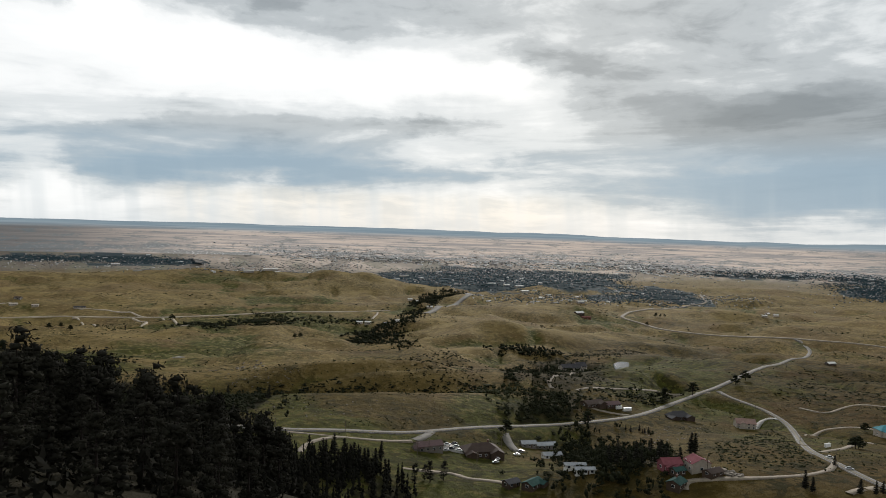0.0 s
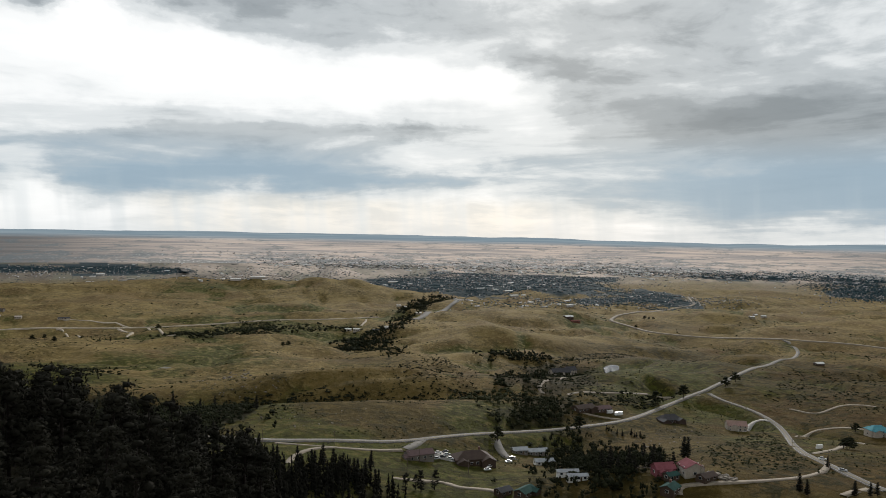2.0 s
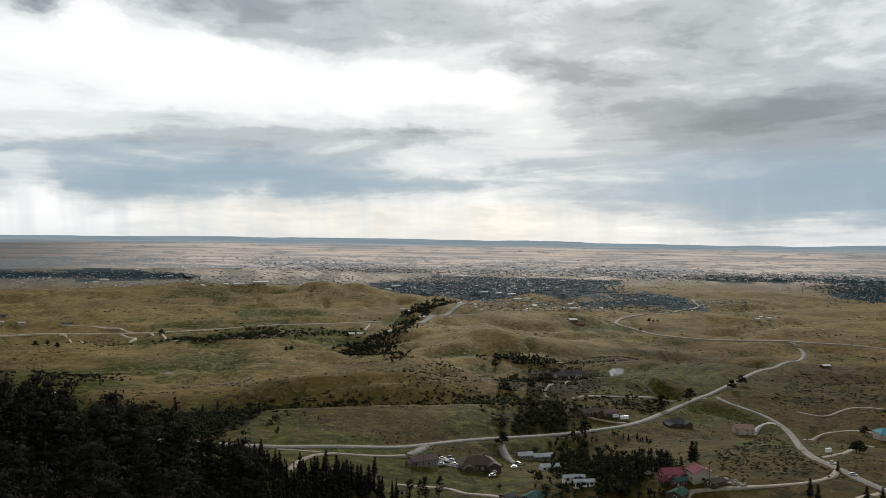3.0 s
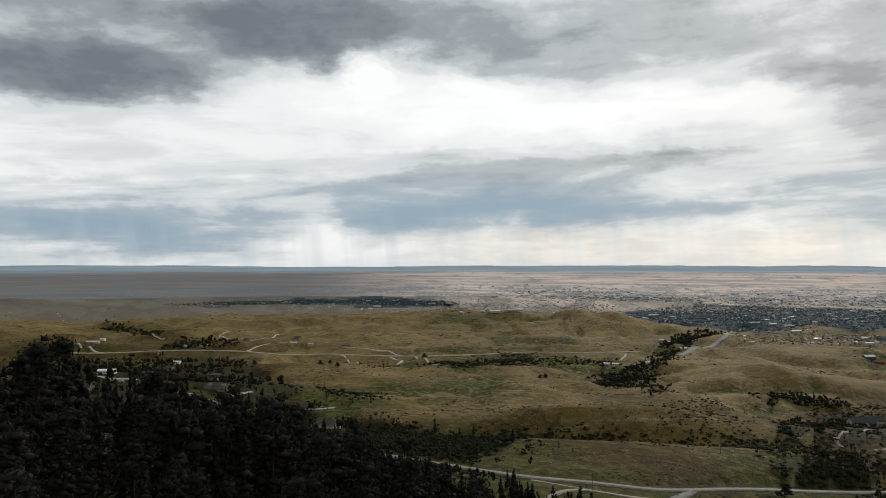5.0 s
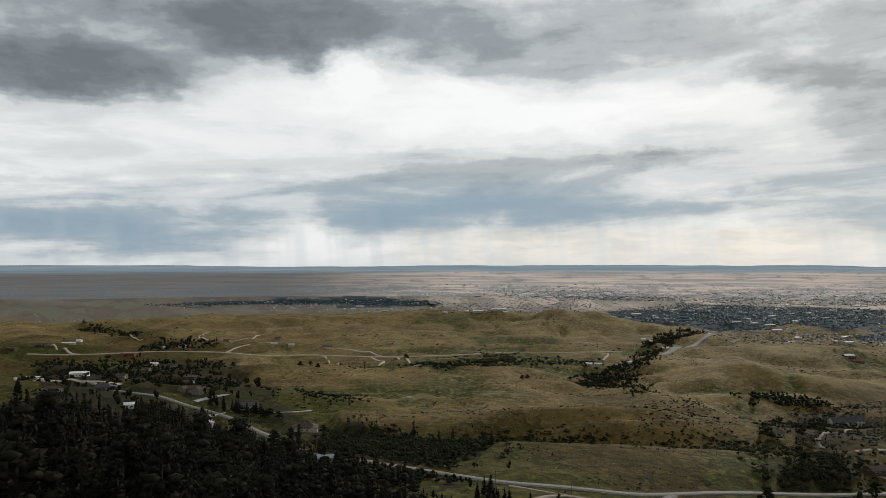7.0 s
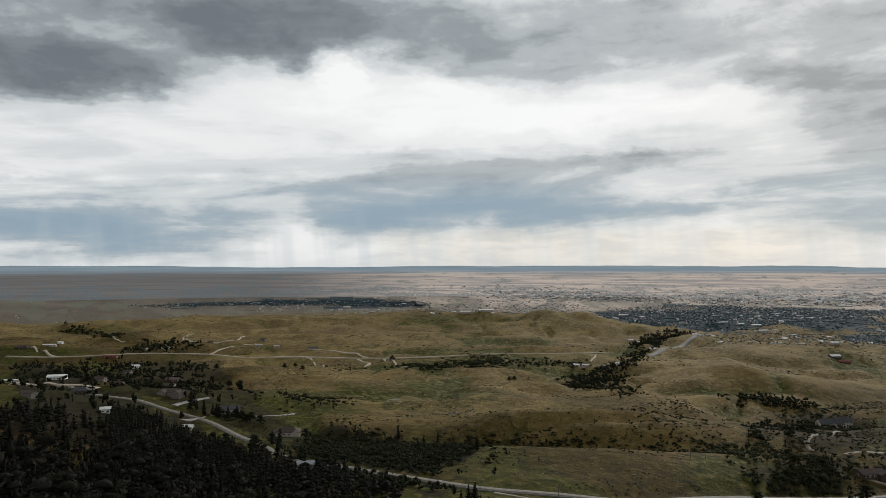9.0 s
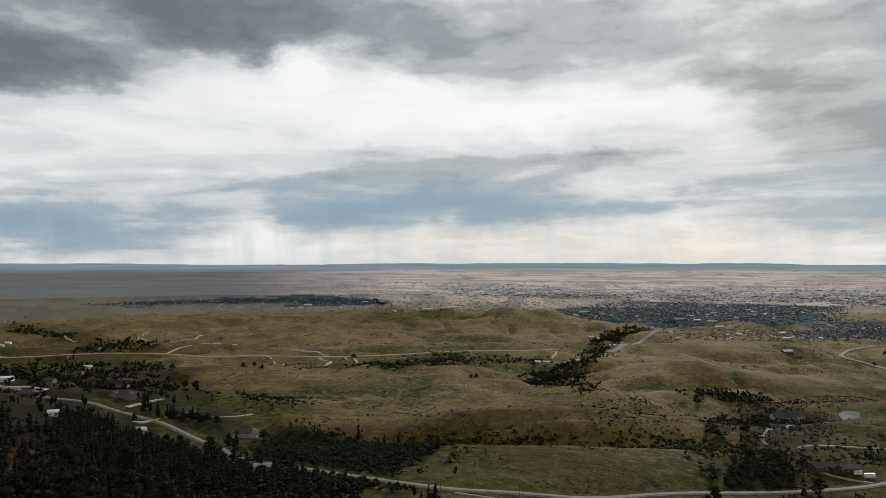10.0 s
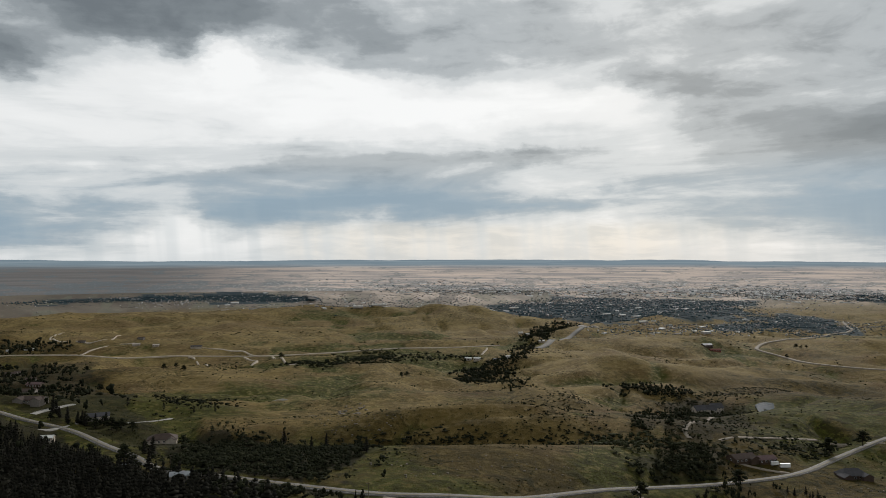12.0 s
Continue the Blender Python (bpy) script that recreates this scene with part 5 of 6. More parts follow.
thicket("sagebrush", "dense brush on the far bank", inside([(573, 984), (753, 1030), (724, 965), (605, 887), (543, 933)], 420, rng), 1.5, 3.6, 16, 0.65, LEAVES, 644)
thicket("sagebrush", "long dark strips of brush on the hillside", inside([(818, 733), (996, 721), (621, 443), (631, 511), (599, 532), (577, 556), (621, 583)], 560, rng), 1.2, 3.6, 18, 0.6, LEAVES, 648)
thicket("sagebrush", "brush on the slope below the branch road", inside([(314.6, 338.4), (518, 497), (382.6, 316.4), (341.4, 276.9), (278.3, 260.4), (262.4, 275.7)], 520, rng), 0.9, 2.2, 22, 0.4, SAGE, 652)

# ---- buildings ----
PAINT = {}


def paint(name, colour, **more):
    if name not in PAINT:
        PAINT[name] = plain(name, colour, more.pop("vary", 0.15), more.pop("scale", 0.35), **more)
    return PAINT[name]


def gable_roof(w, d, rise, over=0.5, thick=0.22):
    """Two sloping slabs that meet in a ridge along x; its base is at z = 0."""
    bm = bmesh.new()
    k = rise / (d / 2)
    for s in (-1, 1):
        y0, z0 = s * (d / 2 + over), -over * k
        pts = [(-w / 2 - over, y0, z0), (w / 2 + over, y0, z0), (w / 2 + over, 0, rise), (-w / 2 - over, 0, rise)]
        v = [bm.verts.new(p) for p in pts] + [bm.verts.new((p[0], p[1], p[2] + thick)) for p in pts]
        for f in ((0, 1, 2, 3), (7, 6, 5, 4), (0, 4, 5, 1), (1, 5, 6, 2), (2, 6, 7, 3), (3, 7, 4, 0)):
            bm.faces.new([v[i] for i in f])
    bmesh.ops.recalc_face_normals(bm, faces=bm.faces[:])
    return bm


def hip_roof(w, d, rise, over=0.6, thick=0.2):
    bm = bmesh.new()
    a, b = w / 2 + over, d / 2 + over
    ridge = max(0.3, w / 2 - d / 2)
    low = [bm.verts.new((x, y, -0.1)) for x, y in ((-a, -b), (a, -b), (a, b), (-a, b))]
    eave = [bm.verts.new((v.co.x, v.co.y, thick)) for v in low]
    top = [bm.verts.new((-ridge, 0, rise)), bm.verts.new((ridge, 0, rise))]
    bm.faces.new(low[::-1])
    for i in range(4):
        bm.faces.new((low[i], low[(i + 1) % 4], eave[(i + 1) % 4], eave[i]))
    bm.faces.new((eave[0], eave[1], top[1], top[0]))
    bm.faces.new((eave[1], eave[2], top[1]))
    bm.faces.new((eave[2], eave[3], top[0], top[1]))
    bm.faces.new((eave[3], eave[0], top[0]))
    return bm


def walls(w, d, h, rise=0.0, foot=2.5):
    """Outer walls, with gable ends where the roof has them; the foot goes into the slope."""
    bm = boxes((0, 0, -foot, w, d, h + foot))
    if rise:
        v = [bm.verts.new(p) for p in ((-w / 2, -d / 2, h), (-w / 2, d / 2, h), (-w / 2, 0, h + rise), (w / 2, -d / 2, h), (w / 2, d / 2, h), (w / 2, 0, h + rise))]
        for f in ((0, 2, 1), (3, 4, 5), (0, 3, 5, 2), (1, 2, 5, 4)):
            bm.faces.new([v[i] for i in f])
    return bm


def window(parent, x, y, z, w, h, face, frame_mat):
    """A window in a wall that faces -y, +y, -x or +x: frame and pane."""
    dx, dy = {"-y": (0, -1), "+y": (0, 1), "-x": (-1, 0), "+x": (1, 0)}[face]
    f = boxes((0, 0, 0, w + 0.24 if dy else 0.14, w + 0.24 if dx else 0.14, h + 0.24))
    ob = part("window", f, frame_mat, parent)
    ob.location = (x + dx * 0.03, y + dy * 0.03, z)
    pane = part("pane", boxes((0, 0, 0.12, w if dy else 0.1, w if dx else 0.1, h)), GLASS, ob, "dark window pane")
    pane.location = (dx * 0.06, dy * 0.06, 0)


def house(label, x, y, turn, w, d, h, roof, wall, roof_kind="gable", rise=None, wings=(), name="house", windows=True, chimney=False, porch=False, category="house", group=""):
    """A building with walls, roof, windows and door; wings are (x, y, w, d, h, along_y)."""
    rise = rise if rise is not None else d * 0.22
    zs = [ground_z(x + a * w / 2, y + b * d / 2) for a in (-1, 0, 1) for b in (-1, 0, 1)]
    ob = thing(name, x, y, sum(zs) / len(zs) + 0.3, turn, label=label, category=category, group=group)
    trim = paint("trim_white", (0.55, 0.54, 0.52))
    part("wall", walls(w, d, h, rise if roof_kind == "gable" else 0), wall, ob)
    r = part("roof", gable_roof(w, d, rise) if roof_kind == "gable" else hip_roof(w, d, rise), roof, ob)
    r.location.z = h
    for i, (wx, wy, ww, wd, wh, along) in enumerate(wings):
        wr = wd * 0.24 if not along else ww * 0.24
        a, b = (ww, wd) if not along else (wd, ww)
        m = part("wall", walls(a, b, wh, wr), wall, ob)
        n = part("roof", gable_roof(a, b, wr), roof, ob)
        for o, z in ((m, 0), (n, wh)):
            o.location = (wx, wy, z + 0.02)
            o.rotation_euler = (0, 0, radians(90) if along else 0)
    if windows:
        count = max(2, int(w / 3.6))
        for i in range(count):
            wx = -w / 2 + w * (i + 0.5) / count
            for face, wy in (("-y", -d / 2), ("+y", d / 2)):
                for floor in range(1 if h < 4.4 else 2):
                    window(ob, wx, wy, 1.0 + 2.8 * floor, 1.4, 1.25, face, trim)
        for face, wx in (("-x", -w / 2), ("+x", w / 2)):
            window(ob, wx, 0, 1.0, 1.6, 1.3, face, trim)
    dr = part("door", boxes((0, 0, 0, 1.0, 0.12, 2.1), bevel=0.02), paint("door_brown", (0.09, 0.06, 0.045)), ob)
    dr.location = (w * 0.14, -d / 2 - 0.04, 0.05)
    if chimney:
        ch = part("chimney", boxes((0, 0, 0, 0.9, 0.9, rise + 1.2), (0, 0, rise + 1.2, 1.1, 1.1, 0.2)), paint("chimney_brick", (0.16, 0.085, 0.065)), ob)
        ch.location = (w * 0.22, d * 0.12, h)
    if porch:
        p = part("porch", boxes((0, 0, 0, w * 0.8, 2.6, 0.25), (-w * 0.39, -1.2, -2.5, 0.2, 0.2, 5.0), (0, -1.2, -2.5, 0.2, 0.2, 5.0), (w * 0.39, -1.2, -2.5, 0.2, 0.2, 5.0),
                                (0, -1.25, 0.9, w * 0.8, 0.1, 0.1)), trim, ob, "white timber porch with a rail")
        p.location = (0, -d / 2 - 1.3, 0.1)
    return ob


MAROON = paint("roof_maroon", (0.120, 0.082, 0.080), rough_=0.9, spec=0.05)
BROWN = paint("roof_brown", (0.060, 0.042, 0.034))
GREY = paint("roof_grey_metal", (0.30, 0.31, 0.32), rough_=0.5, metal=0.3)
PINK = paint("roof_rose", (0.19, 0.066, 0.076), rough_=0.9, spec=0.05)
TAN_ROOF = paint("roof_tan", (0.23, 0.15, 0.125))
DARK = paint("roof_dark_slate", (0.055, 0.053, 0.056))
TEAL = paint("roof_teal_metal", (0.075, 0.23, 0.27), rough_=0.85, spec=0.08)
GREEN_ROOF = paint("roof_green_metal", (0.030, 0.064, 0.056), rough_=0.9, spec=0.05)
RED = paint("barn_red", (0.15, 0.055, 0.042))
WHITE = paint("wall_white", (0.62, 0.61, 0.58))
CREAM = paint("wall_cream", (0.34, 0.30, 0.25))
LOG = paint("wall_log_brown", (0.058, 0.040, 0.029))
STONE = paint("wall_stone_grey", (0.15, 0.135, 0.118))

house("long shop with a faded maroon metal roof beside the road", 135.1, 393.4, 4, 17, 9, 3.6, MAROON, STONE, wings=((-8, -2, 6, 5, 2.8, False),))
house("large dark brown lodge with a broad low roof", 171.9, 394.5, -6, 24, 13, 4.0, BROWN, LOG, "hip", 4.2, wings=((9, -5, 9, 9, 3.4, True), (-8, -6, 8, 8, 3.2, True)), chimney=True)
house("small cabin with a pale grey metal roof by the creek", 229.2, 438.3, -8, 11, 7, 3.0, GREY, STONE)
house("long cabin with a pale grey metal roof by the creek", 243.9, 438.4, -8, 15, 7, 3.0, GREY, STONE)
house("pale cabin with a grey metal roof below the others", 229.2, 401.7, -10, 13, 6.5, 2.8, GREY, WHITE)
house("white mobile home among the riverside trees", 199.1, 320.5, -14, 12, 4.0, 2.8, GREY, WHITE, name="mobile_home")
house("white mobile home beside another under the trees", 198.2, 308.4, -14, 11, 4.0, 2.8, GREY, WHITE, name="mobile_home")
house("two-storey cream lodge with a rose-coloured roof and a glazed gable", 250.2, 279.5, 80, 9, 11, 4.6, PINK, CREAM, rise=2.6, porch=True)
house("rose-roofed wing of the lodge with dormers", 237.9, 286.6, -8, 11, 7, 3.8, PINK, PINK, rise=2.4, wings=((-2.6, -3.4, 3.4, 4, 2.8, True), (2.6, -3.4, 3.4, 4, 2.8, True)))
house("low dark brown shed beside the gravel lane", 252.3, 269.8, 12, 10, 6, 2.4, BROWN, LOG, name="shed")
house("dark house with a green metal roof by the lane", 228.5, 268.8, 28, 9, 7, 3.2, GREEN_ROOF, LOG, chimney=True)
house("small green-roofed house under the spruces", 237.3, 279.3, 5, 7, 5, 2.8, GREEN_ROOF, LOG)
house("brown house with a green metal roof in the meadow", 165.7, 307.6, 30, 11, 7, 2.8, GREEN_ROOF, LOG, wings=((4, -3, 5, 6, 2.6, True),))
house("dark-roofed house half hidden by the meadow edge", 156.3, 314.8, 15, 8, 6, 2.6, DARK, LOG)
house("cream two-storey house with a tan roof and a porch", 474.4, 481.9, -28, 17, 11, 5.2, TAN_ROOF, CREAM, rise=3.2, porch=True, wings=((-3, -4, 6, 6, 5.0, True),))
house("wide dark house with a hipped slate roof", 422.0, 510.3, -5, 21, 10, 3.2, DARK, BROWN, "hip", 4.6, wings=((-8, -5, 8, 8, 3.2, True), (8, -5, 8, 8, 3.2, True)))
house("long low brown ranch house by the creek", 344.9, 535.9, 8, 20, 11, 3.2, BROWN, LOG, wings=((7, -4, 8, 8, 3, True),))
house("low brown outbuilding of the creek-side ranch", 363.7, 533.6, 4, 16, 9, 3.0, MAROON, LOG)
house("grand house with a bright teal metal roof", 561.7, 409.4, -20, 17, 11, 5.2, TEAL, CREAM, "hip", 4.0, wings=((-4, -5, 6, 7, 5.0, True), (5, -5, 6, 6, 4.6, True)), chimney=True)
house("long shed with a bright white roof on the dry slope", 925, 784, -5, 14, 8, 3.0, WHITE, LOG, name="shed")
house("barn with a bright white roof on the hill", 870, 1444, 5, 22, 14, 4.5, WHITE, BROWN, name="barn")
house("low red barn beside the white-roofed one", 873, 1417, 0, 24, 9, 3.5, RED, RED, name="barn")
for q, turn in zip([(498, 854), (513, 855), (526, 861)], (10, -20, 5)):
    house("slate-roofed house within the creek grove", *q, turn, 17, 11, 5.5, DARK, CREAM, rise=5.0, wings=((-3, -5, 5, 6, 5.0, True),))
house("white hut at the creek's edge", 372, 1296, 0, 8, 6, 4.5, WHITE, WHITE, name="hut")
house("long grey farm building by the creek", 357, 1322, 0, 15, 7, 3.0, GREY, STONE, name="farm_building")
house("long white hall with a flat-pitched roof", -468, 950, 12, 22, 13, 4.2, WHITE, WHITE, rise=1.6, name="hall", category="building")
house("white annex beside the long hall", -686, 1225, 0, 22, 8, 3.2, WHITE, WHITE, rise=1.0, name="annex", category="building")
house("large tan-roofed house above the road", -263, 793, -14, 26, 13, 3.2, BROWN, STONE, wings=((9, -5, 9, 10, 4, True), (-9, -5, 9, 10, 4, True)))
house("dark-roofed house with a pale garage", -341, 991, 0, 22, 11, 4.0, BROWN, STONE)
house("red-brown house among dark trees", -373, 1107, -10, 20, 11, 4.0, MAROON, LOG)
house("small white house in the trees", -543, 1388, 0, 15, 9, 4.0, WHITE, WHITE)
house("brown house on the hillside", -502, 1363, 0, 18, 10, 4.0, BROWN, STONE)
house("grey house behind tall spruces", -189, 747, 14, 20, 11, 4.0, DARK, CREAM)
house("low house with a dark hipped roof by the scrub", -119.0, 686.6, 5, 24, 13, 3.6, BROWN, CREAM, "hip", 4.0, wings=((8, -5, 9, 9, 3.2, True), (-7, -4, 8, 8, 3.0, True)))
house("small white shed with an arched front in the hollow", -276, 659, 20, 9, 7, 3.6, WHITE, WHITE, name="shed")
house("grey-roofed house below the main road", -356, 778, 10, 20, 12, 3.4, DARK, LOG, "hip", 4.0)
house("pale shed half hidden by roadside trees", -209, 677, 0, 10, 7, 3.5, WHITE, CREAM, name="shed")
house("pale-roofed shed by the roadside trees", -111.2, 536.2, 30, 9, 6, 3.0, GREY, WHITE, name="shed")
house("long low pale building by the road", -65.5, 487.2, 4, 18, 7, 3.2, GREY, CREAM, name="shed")
house("tan ranch building on the dry plain", -384, 1728, 0, 16, 10, 2.6, paint("tin_pale", (0.42, 0.36, 0.31)), CREAM, name="ranch_building")
house("pale tan shed on the dry plain", -337, 1705, 0, 13, 9, 2.6, paint("tin_pale", (0.42, 0.36, 0.31)), CREAM, name="shed")
house("white ranch house between the trees", -605, 1716, -10, 18, 11, 3.4, WHITE, WHITE)
house("grey ranch shed between the trees", -663, 1768, 10, 14, 9, 3.2, GREY, WHITE, name="shed")
house("long dark shed on the pasture", -247, 1688, 0, 24, 8, 2.6, DARK, CREAM, name="shed")
house("long red barn by the valley road", -663, 1550, 0, 30, 9, 3.4, RED, RED, name="barn")
house("long white stable with a pale roof", -957, 1867, 3, 34, 9, 3.0, WHITE, CREAM, name="stable")
house("white-roofed farm shed beside the stable", -946, 1900, 0, 13, 9, 4.0, WHITE, WHITE, name="shed")
house("brown farm house by the valley road", -998, 1815, 0, 30, 14, 5.0, BROWN, LOG)
house("dark farm house at the plain's edge", -1049, 1768, 0, 24, 12, 5.0, BROWN, LOG)
for q in [(-390, 1799), (-528, 1823), (-518, 1289), (-587, 1518), (-494, 1370), (-419, 1218), (-376, 717), (-420, 966), (-370, 901)]:
    house("small brown-roofed hillside house", *q, float(rng.uniform(-30, 30)), 15, 9, 3.6, BROWN, STONE, group="hillside houses")
for q in [(1555, 1547), (1496, 1458), (1383, 1385), (323, 1419), (337, 1400), (608, 1988), (620, 1958), (515, 1525)]:
    house("pale farmhouse far out on the hills", *q, float(rng.uniform(-30, 30)), 13, 8, 4.0, WHITE, CREAM, group="far farmhouses")


# ---- poles and vehicles ----
def utility_pole(x, y, high=10.0, turn=0.0):
    ob = thing("utility_pole", x, y, None, turn, label="weathered wooden utility pole beside the road", category="pole", group="utility poles")
    bm = bmesh.new()
    rod(bm, (0, 0, -0.6), (0, 0, high), 0.17, 0.12, 8)
    part("pole", bm, POLE, ob)
    part("crossarm", boxes((0, 0.14, high - 0.8, 2.4, 0.12, 0.14)), POLE, ob)
    for px in (-1.05, -0.45, 0.45, 1.05):
        b = bmesh.new()
        rod(b, (px, 0.14, high - 0.66), (px, 0.14, high - 0.44), 0.06, 0.045, 6)
        part("insulator", b, paint("porcelain", (0.30, 0.29, 0.27)), ob)


for q in [(83.0, 404.0), (121.6, 374.6), (132.8, 385.5), (157.3, 365.2), (198.6, 419.7), (528, 525), (378.5, 331.4), (518, 497), (350.2, 279.4), (250.7, 272.3), (204.6, 525.5), (418, 625), (-13.8, 417.5), (39.8, 404.2), (-159.9, 642.2), (-80.4, 519.9), (217.2, 529.6), (-14.4, 651.7), (-372, 1566)]:
    utility_pole(*q)


def car(label, x, y, turn, colour, name="car", long=4.6, high=1.5, boxy=False):
    ob = thing(name, x, y, ground_z(x, y) + 0.5, turn, label=label, category=name)
    bm = boxes((0, 0, 0.35, long, 1.85, high * 0.45), bevel=0.12)
    part("body", bm, colour, ob)
    top = boxes((-long * (0.0 if boxy else 0.06), 0, 0.35 + high * 0.42, long * (0.96 if boxy else 0.55), 1.65, high * (0.75 if boxy else 0.42)))
    if not boxy:
        for v in top.verts:
            if v.co.z > 0.35 + high * 0.6:
                v.co.x = v.co.x * 0.78
                v.co.y *= 0.86
    cab = part("cabin", top, colour if boxy else GLASS, ob)
    if not boxy:
        part("roof_panel", boxes((-long * 0.05, 0, 0.35 + high * 0.84, long * 0.40, 1.38, 0.06)), colour, ob)
    for sx in (-0.31, 0.31):
        for sy in (-0.86, 0.86):
            b = bmesh.new()
            rod(b, (sx * long, sy - 0.1, 0.34), (sx * long, sy + 0.1, 0.34), 0.34, 0.34, 12)
            wheel = part("wheel", b, TYRE, ob)
            r = bmesh.new()
            rod(r, (sx * long, sy - 0.12, 0.34), (sx * long, sy + 0.12, 0.34), 0.18, 0.18, 8)
            part("rim", r, GREY, wheel)
    return ob


CAR_WHITE = paint("car_white", (0.62, 0.62, 0.61), rough_=0.3)
CAR_DARK = paint("car_dark", (0.03, 0.032, 0.036), rough_=0.3)
CAR_SILVER = paint("car_silver", (0.38, 0.39, 0.40), rough_=0.3)
car("silver car driving on the branch road", 352.4, 271.9, -38, CAR_SILVER)
car("white pickup waiting at the junction", 369.9, 300.4, -30, CAR_WHITE, high=1.8)
car("white van on the roadside gravel", 420.2, 346.0, 5, CAR_WHITE, "van", 5.4, 2.2, True)
car("white car beside the dark slate-roofed house", 414.4, 514.5, 10, CAR_WHITE)
car("white camper van at the creek-side ranch", 368.6, 528.0, 0, CAR_WHITE, "van", 6.0, 2.4, True)
car("long white trailer at the creek-side ranch", 377.9, 528.0, 0, CAR_WHITE, "trailer", 9.0, 2.6, True)
for i, q in enumerate([(152.2, 404.8), (152.5, 398.2), (158.1, 403.8), (157.8, 396.8), (159.2, 409.7), (147.6, 394.4), (204.1, 405.1), (213.8, 419.4), (174.4, 375.1), (180.1, 384.0)]):
    car(("white car parked in the pale yard", "dark car parked in the pale yard", "silver car parked in the pale yard")[i % 3], *q, float(rng.uniform(-40, 40)), (CAR_WHITE, CAR_DARK, CAR_SILVER)[i % 3])

# ---- rocks ----
def boulders(name, label, places, size, seed):
    """Loose pale rocks lying in the grass, joined."""
    g = np.random.default_rng(seed)
    cube = np.array([(-1, -1, -1), (1, -1, -1), (1, 1, -1), (-1, 1, -1), (-1, -1, 1), (1, -1, 1), (1, 1, 1), (-1, 1, 1)], float)
    quads = np.array([(3, 2, 1, 0), (4, 5, 6, 7), (0, 1, 5, 4), (1, 2, 6, 5), (2, 3, 7, 6), (3, 0, 4, 7)])
    n = len(places)
    s = size * g.uniform(0.35, 1.5, (n, 1, 1)) ** 1.3
    v = (cube[None] * g.uniform(0.5, 1.1, (n, 8, 3))) * s * np.array([1, 0.9, 0.55])
    z = height(places[:, 0], places[:, 1])
    v = v + np.concatenate([places, z[:, None]], 1)[:, None, :] + np.array([0, 0, 0.1])
    f = quads[None] + 8 * np.arange(n)[:, None, None]
    return tagged(new(name, mesh_of(name, v.reshape(-1, 3), f.reshape(-1, 4), ROCK)), label, "rocks", kind="stuff")


boulders("boulders", "pale rock outcrop on the grassy hill", inside([(43, 850), (66, 849), (75, 789), (56, 703), (38, 803)], 110, rng), 1.2, 701)
boulders("boulders", "pale stones scattered below the outcrop", inside([(7, 742), (91.0, 679.5), (106.9, 644.6), (27.2, 657.4)], 90, rng), 0.6, 702)
boulders("boulders", "pale stones scattered over the mound", inside([(42.8, 517.7), (191.9, 509.7), (175.9, 468.1), (55.3, 451.6)], 70, rng), 0.5, 703)
boulders("boulders", "pale rocks on the slope by the lodge", inside([(280.6, 388.3), (277.4, 347.3), (237.3, 295.4), (231.8, 316.2)], 110, rng), 1.0, 704)
boulders("boulders", "rocks along the gravel lane", inside([(262.4, 275.7), (268.5, 266.0), (264.3, 261.5), (257.0, 268.9)], 60, rng), 0.9, 705)
boulders("boulders", "pale stones in the brush by the dark house", inside([(367.6, 504.4), (434.0, 486.2), (341.1, 373.6), (320.6, 423.5)], 60, rng), 0.5, 706)


# ---- the town on the plain ----
def town_material(name, stops):
    m, n, b = material(name, 0.8, 0.2)
    isle = n.node("ShaderNodeNewGeometry").outputs["Random Per Island"]
    r = n.node("ShaderNodeValToRGB")
    r.color_ramp.interpolation = "CONSTANT"
    for pos, col in stops:
        e = r.color_ramp.elements.new(pos) if pos > 0 else r.color_ramp.elements[0]
        e.color = (*col, 1)
    r.color_ramp.elements.remove(r.color_ramp.elements[-1])
    n.put(r.inputs[0], isle)
    n.put(b.inputs["Base Color"], r.outputs[0])
    return m


TOWN = town_material("town_walls_and_roofs", ((0.0, (0.13, 0.105, 0.09)), (0.22, (0.25, 0.23, 0.215)), (0.42, (0.38, 0.355, 0.33)), (0.58, (0.16, 0.155, 0.16)), (0.80, (0.42, 0.42, 0.41)), (0.93, (0.62, 0.62, 0.62))))
HALLS = town_material("hall_roofs", ((0.0, (0.22, 0.21, 0.20)), (0.25, (0.40, 0.39, 0.38)), (0.5, (0.55, 0.55, 0.54)), (0.72, (0.72, 0.72, 0.72))))


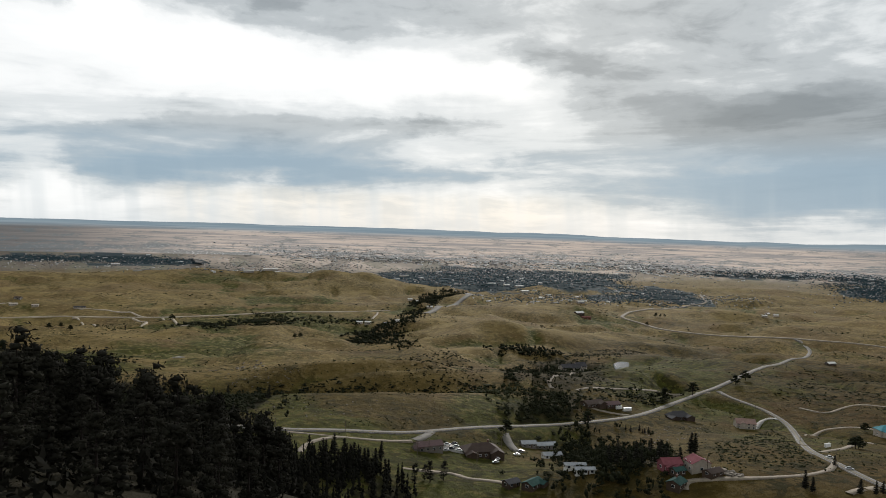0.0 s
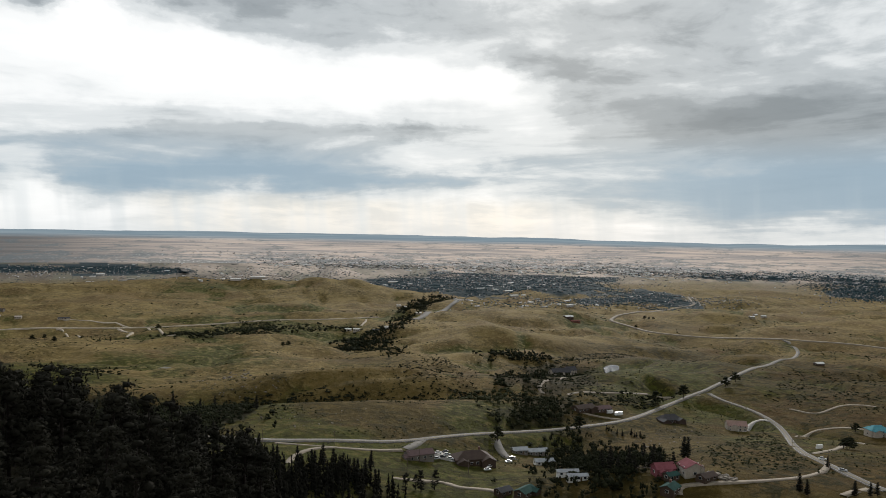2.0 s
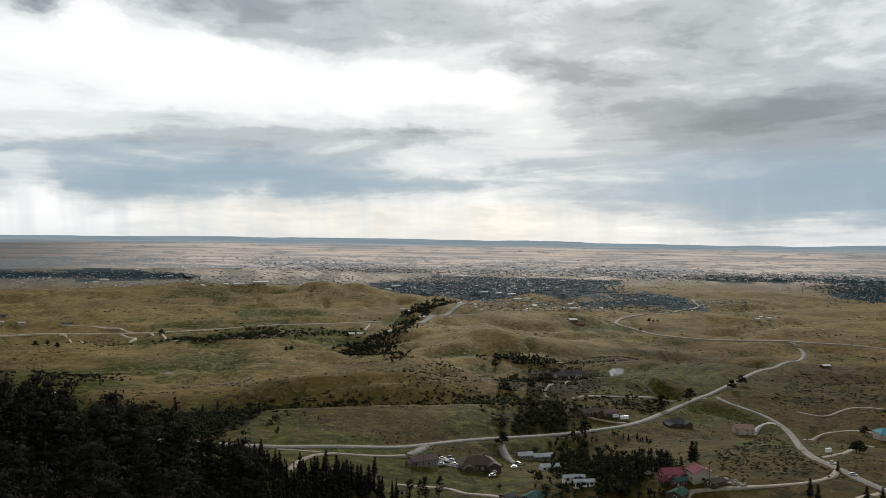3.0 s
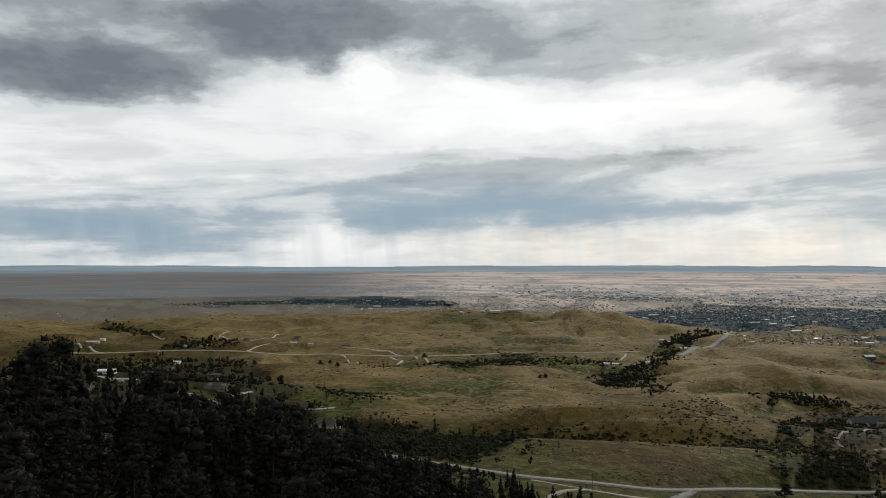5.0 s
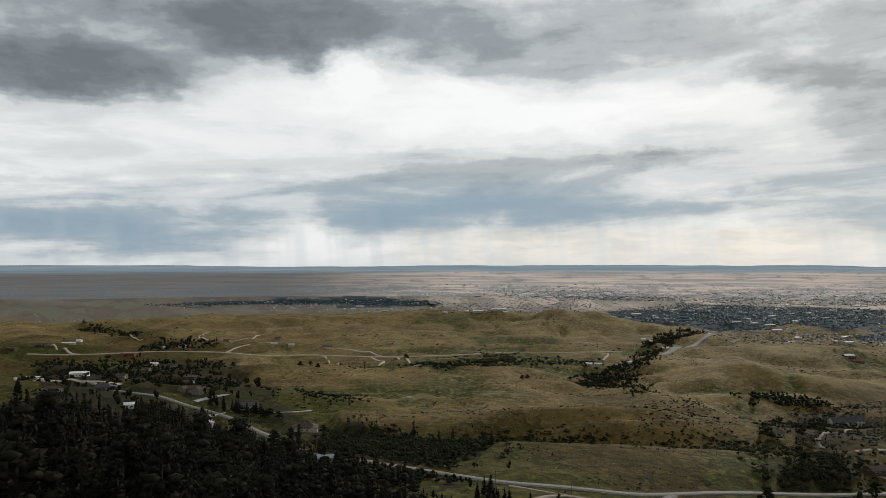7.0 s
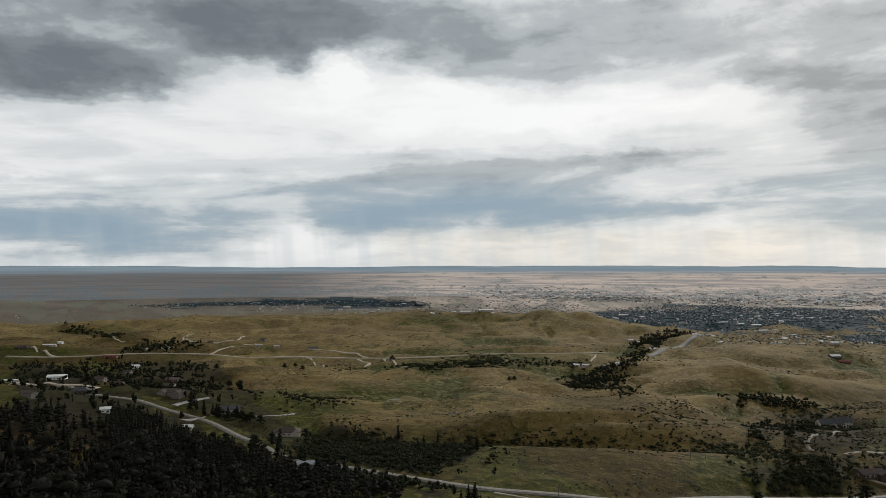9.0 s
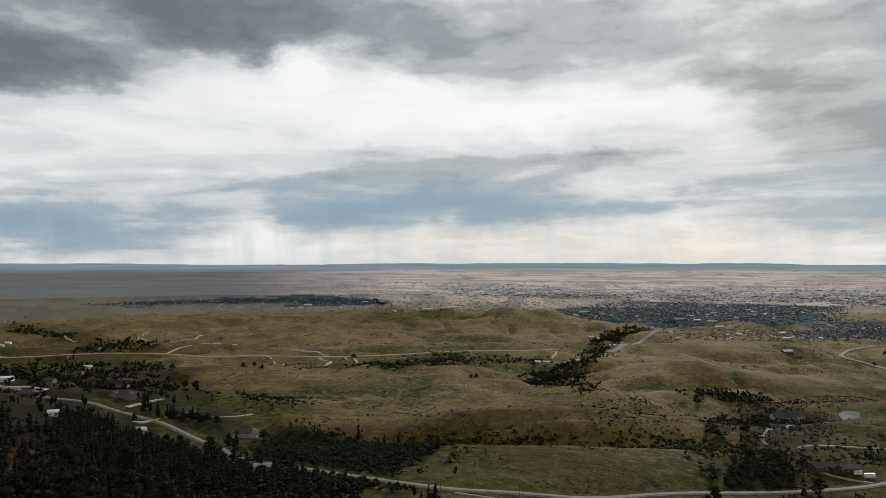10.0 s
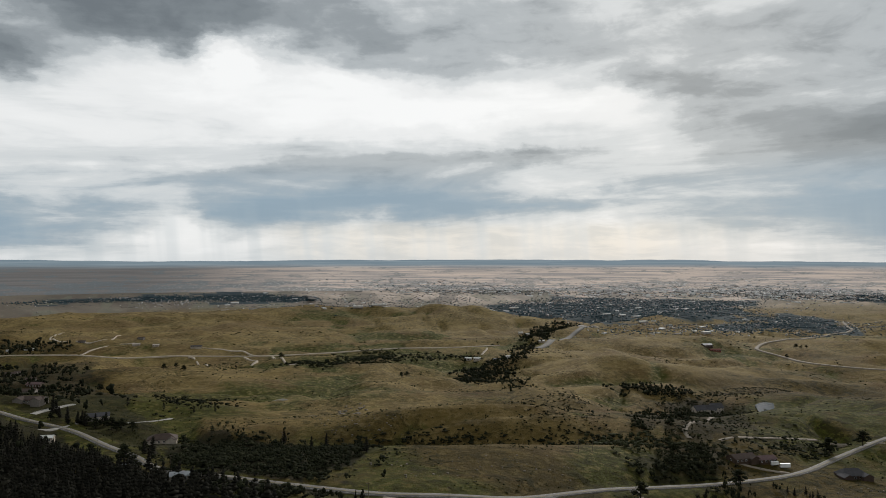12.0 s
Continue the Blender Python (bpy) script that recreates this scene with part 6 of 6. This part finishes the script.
def town_blocks(name, label, places, w, d, h, seed, pitched=True, angle=0.3):
    """Houses and halls of the far town, joined: walls and roof of each stay loose so that they differ in colour."""
    g = np.random.default_rng(seed)
    n = len(places)
    s = g.uniform(0.6, 1.7, (n, 1)) if pitched else g.uniform(0.5, 2.6, (n, 1))
    ww, dd, hh = w * s, d * g.uniform(0.7, 1.3, (n, 1)), h * g.uniform(0.7, 1.3, (n, 1))
    rise = dd * (0.22 if pitched else 0.03)
    sx = np.array([-1, 1, 1, -1]) / 2
    sy = np.array([-1, -1, 1, 1]) / 2
    wx, wy = ww * sx, dd * sy
    low, top = np.stack([wx, wy, 0 * wx - 3], -1), np.stack([wx, wy, 0 * wx + hh], -1)
    wall = np.concatenate([low, top], 1)
    ov = 1.06
    zero = 0 * ww
    roof = np.stack([np.concatenate([-ww / 2, ww / 2, ww / 2, -ww / 2, -ww / 2, ww / 2], 1) * ov,
                     np.concatenate([-dd / 2, -dd / 2, dd / 2, dd / 2, zero, zero], 1) * ov,
                     np.concatenate([hh, hh, hh, hh, hh + rise, hh + rise], 1)], -1)
    v = np.concatenate([wall, roof], 1)
    t = np.where(g.random((n, 1)) < 0.5, angle, angle + math.pi / 2) + g.normal(0, 0.05, (n, 1))
    x, y = v[..., 0] * np.cos(t) - v[..., 1] * np.sin(t), v[..., 0] * np.sin(t) + v[..., 1] * np.cos(t)
    z = v[..., 2] + height(places[:, 0], places[:, 1])[:, None]
    v = np.stack([x + places[:, :1], y + places[:, 1:], z], -1)
    tris = np.array([(0, 1, 5), (0, 5, 4), (1, 2, 6), (1, 6, 5), (2, 3, 7), (2, 7, 6), (3, 0, 4), (3, 4, 7),
                     (8, 9, 13), (8, 13, 12), (10, 11, 12), (10, 12, 13), (9, 10, 13), (11, 8, 12)])
    f = tris[None] + 14 * np.arange(n)[:, None, None]
    return tagged(new(name, mesh_of(name, v.reshape(-1, 3), f.reshape(-1, 3), TOWN if pitched else HALLS)), label, "buildings", kind="stuff")


for i, (quarter, poly, trees, homes, halls) in enumerate(QUARTERS):
    far = float(np.mean([math.hypot(*q) for q in poly])) / 3000
    thicket("town_trees", "dark street trees among the far town's houses", spread(inside(poly, int(trees * 1.9), rng), 45 * far, 20 * far, rng), 3.4 * far, 6.5 * far, 7, 1.7 * far, HAZED_LEAVES, 800 + 7 * i, "trees")
    town_blocks("town_houses", "pale houses of the far town", spread(inside(poly, int(homes * 1.1), rng), 60 * far, 30 * far, rng), 3.2 * far, 3.2, 2.4 * far, 1000 + 7 * i)
    if halls:
        town_blocks("town_halls", "large flat-roofed buildings of the far town", spread(inside(poly, halls, rng), 70 * far, 30 * far, rng), 14 * far, 10, 3.0 * far, 1200 + 7 * i, False)

outskirts = np.stack([np.sin(rim := np.radians(rng.uniform(-34, 58, 2600))), np.cos(rim)], -1) * rng.uniform(2750, 4450, (2600, 1))
clumped = outskirts[rough(outskirts[:, 0] / 300, outskirts[:, 1] / 160, 91) > 0.12]
thicket("town_trees", "scattered trees on the plain round the town", spread(np.repeat(clumped[::7], 5, 0), 34, 9, rng), 2.2, 5.5, 5, 1.5, HAZED_LEAVES, 1500, "trees")
town_blocks("town_houses", "scattered pale houses on the plain", spread(clumped[::4], 70, 40, rng), 5, 4.5, 2.4, 1510)
sunlit = np.stack([np.sin(rim := np.radians(rng.uniform(-14, 40, 1800))), np.cos(rim)], -1) * rng.uniform(3500, 4430, (1800, 1))
town_blocks("town_houses", "white sheds and houses on the far plain", sunlit[rough(sunlit[:, 0] / 350, sunlit[:, 1] / 120, 93) > 0.1], 6, 5, 2.6, 1520)


def landmark(label, x, y, w, d, h):
    ob = thing("warehouse", x, y, None, float(rng.uniform(-6, 6)), label=label, category="building")
    part("wall", walls(w, d, h), CREAM, ob)
    r = part("roof", gable_roof(w, d, 1.5, 0.4, 0.4), WHITE, ob)
    r.location.z = h
    for i in range(5):
        dr = part("loading_door", boxes((0, 0, 0, 4.0, 0.2, 4.2)), GREY, ob)
        dr.location = (-w / 2 + w * (i + 0.5) / 5, -d / 2 - 0.05, 0.2)


landmark("very long white-roofed warehouse at the town's edge", 250, 2567, 52, 20, 5)
landmark("white-roofed school at the town's edge", 1200, 2456, 34, 16, 5)
landmark("white-roofed school wing among trees", 1160, 2488, 24, 14, 5)
landmark("long pale hall on the dry hill", 1065, 2134, 32, 14, 5)
landmark("white hall by the dry fields", 1109, 1840, 22, 14, 5)
landmark("long pale warehouse by the river", 172, 2546, 36, 14, 5)
landmark("long white store in the town", 946, 3201, 44, 18, 5)
landmark("white-roofed store by the river plain", -369, 3630, 38, 16, 5)
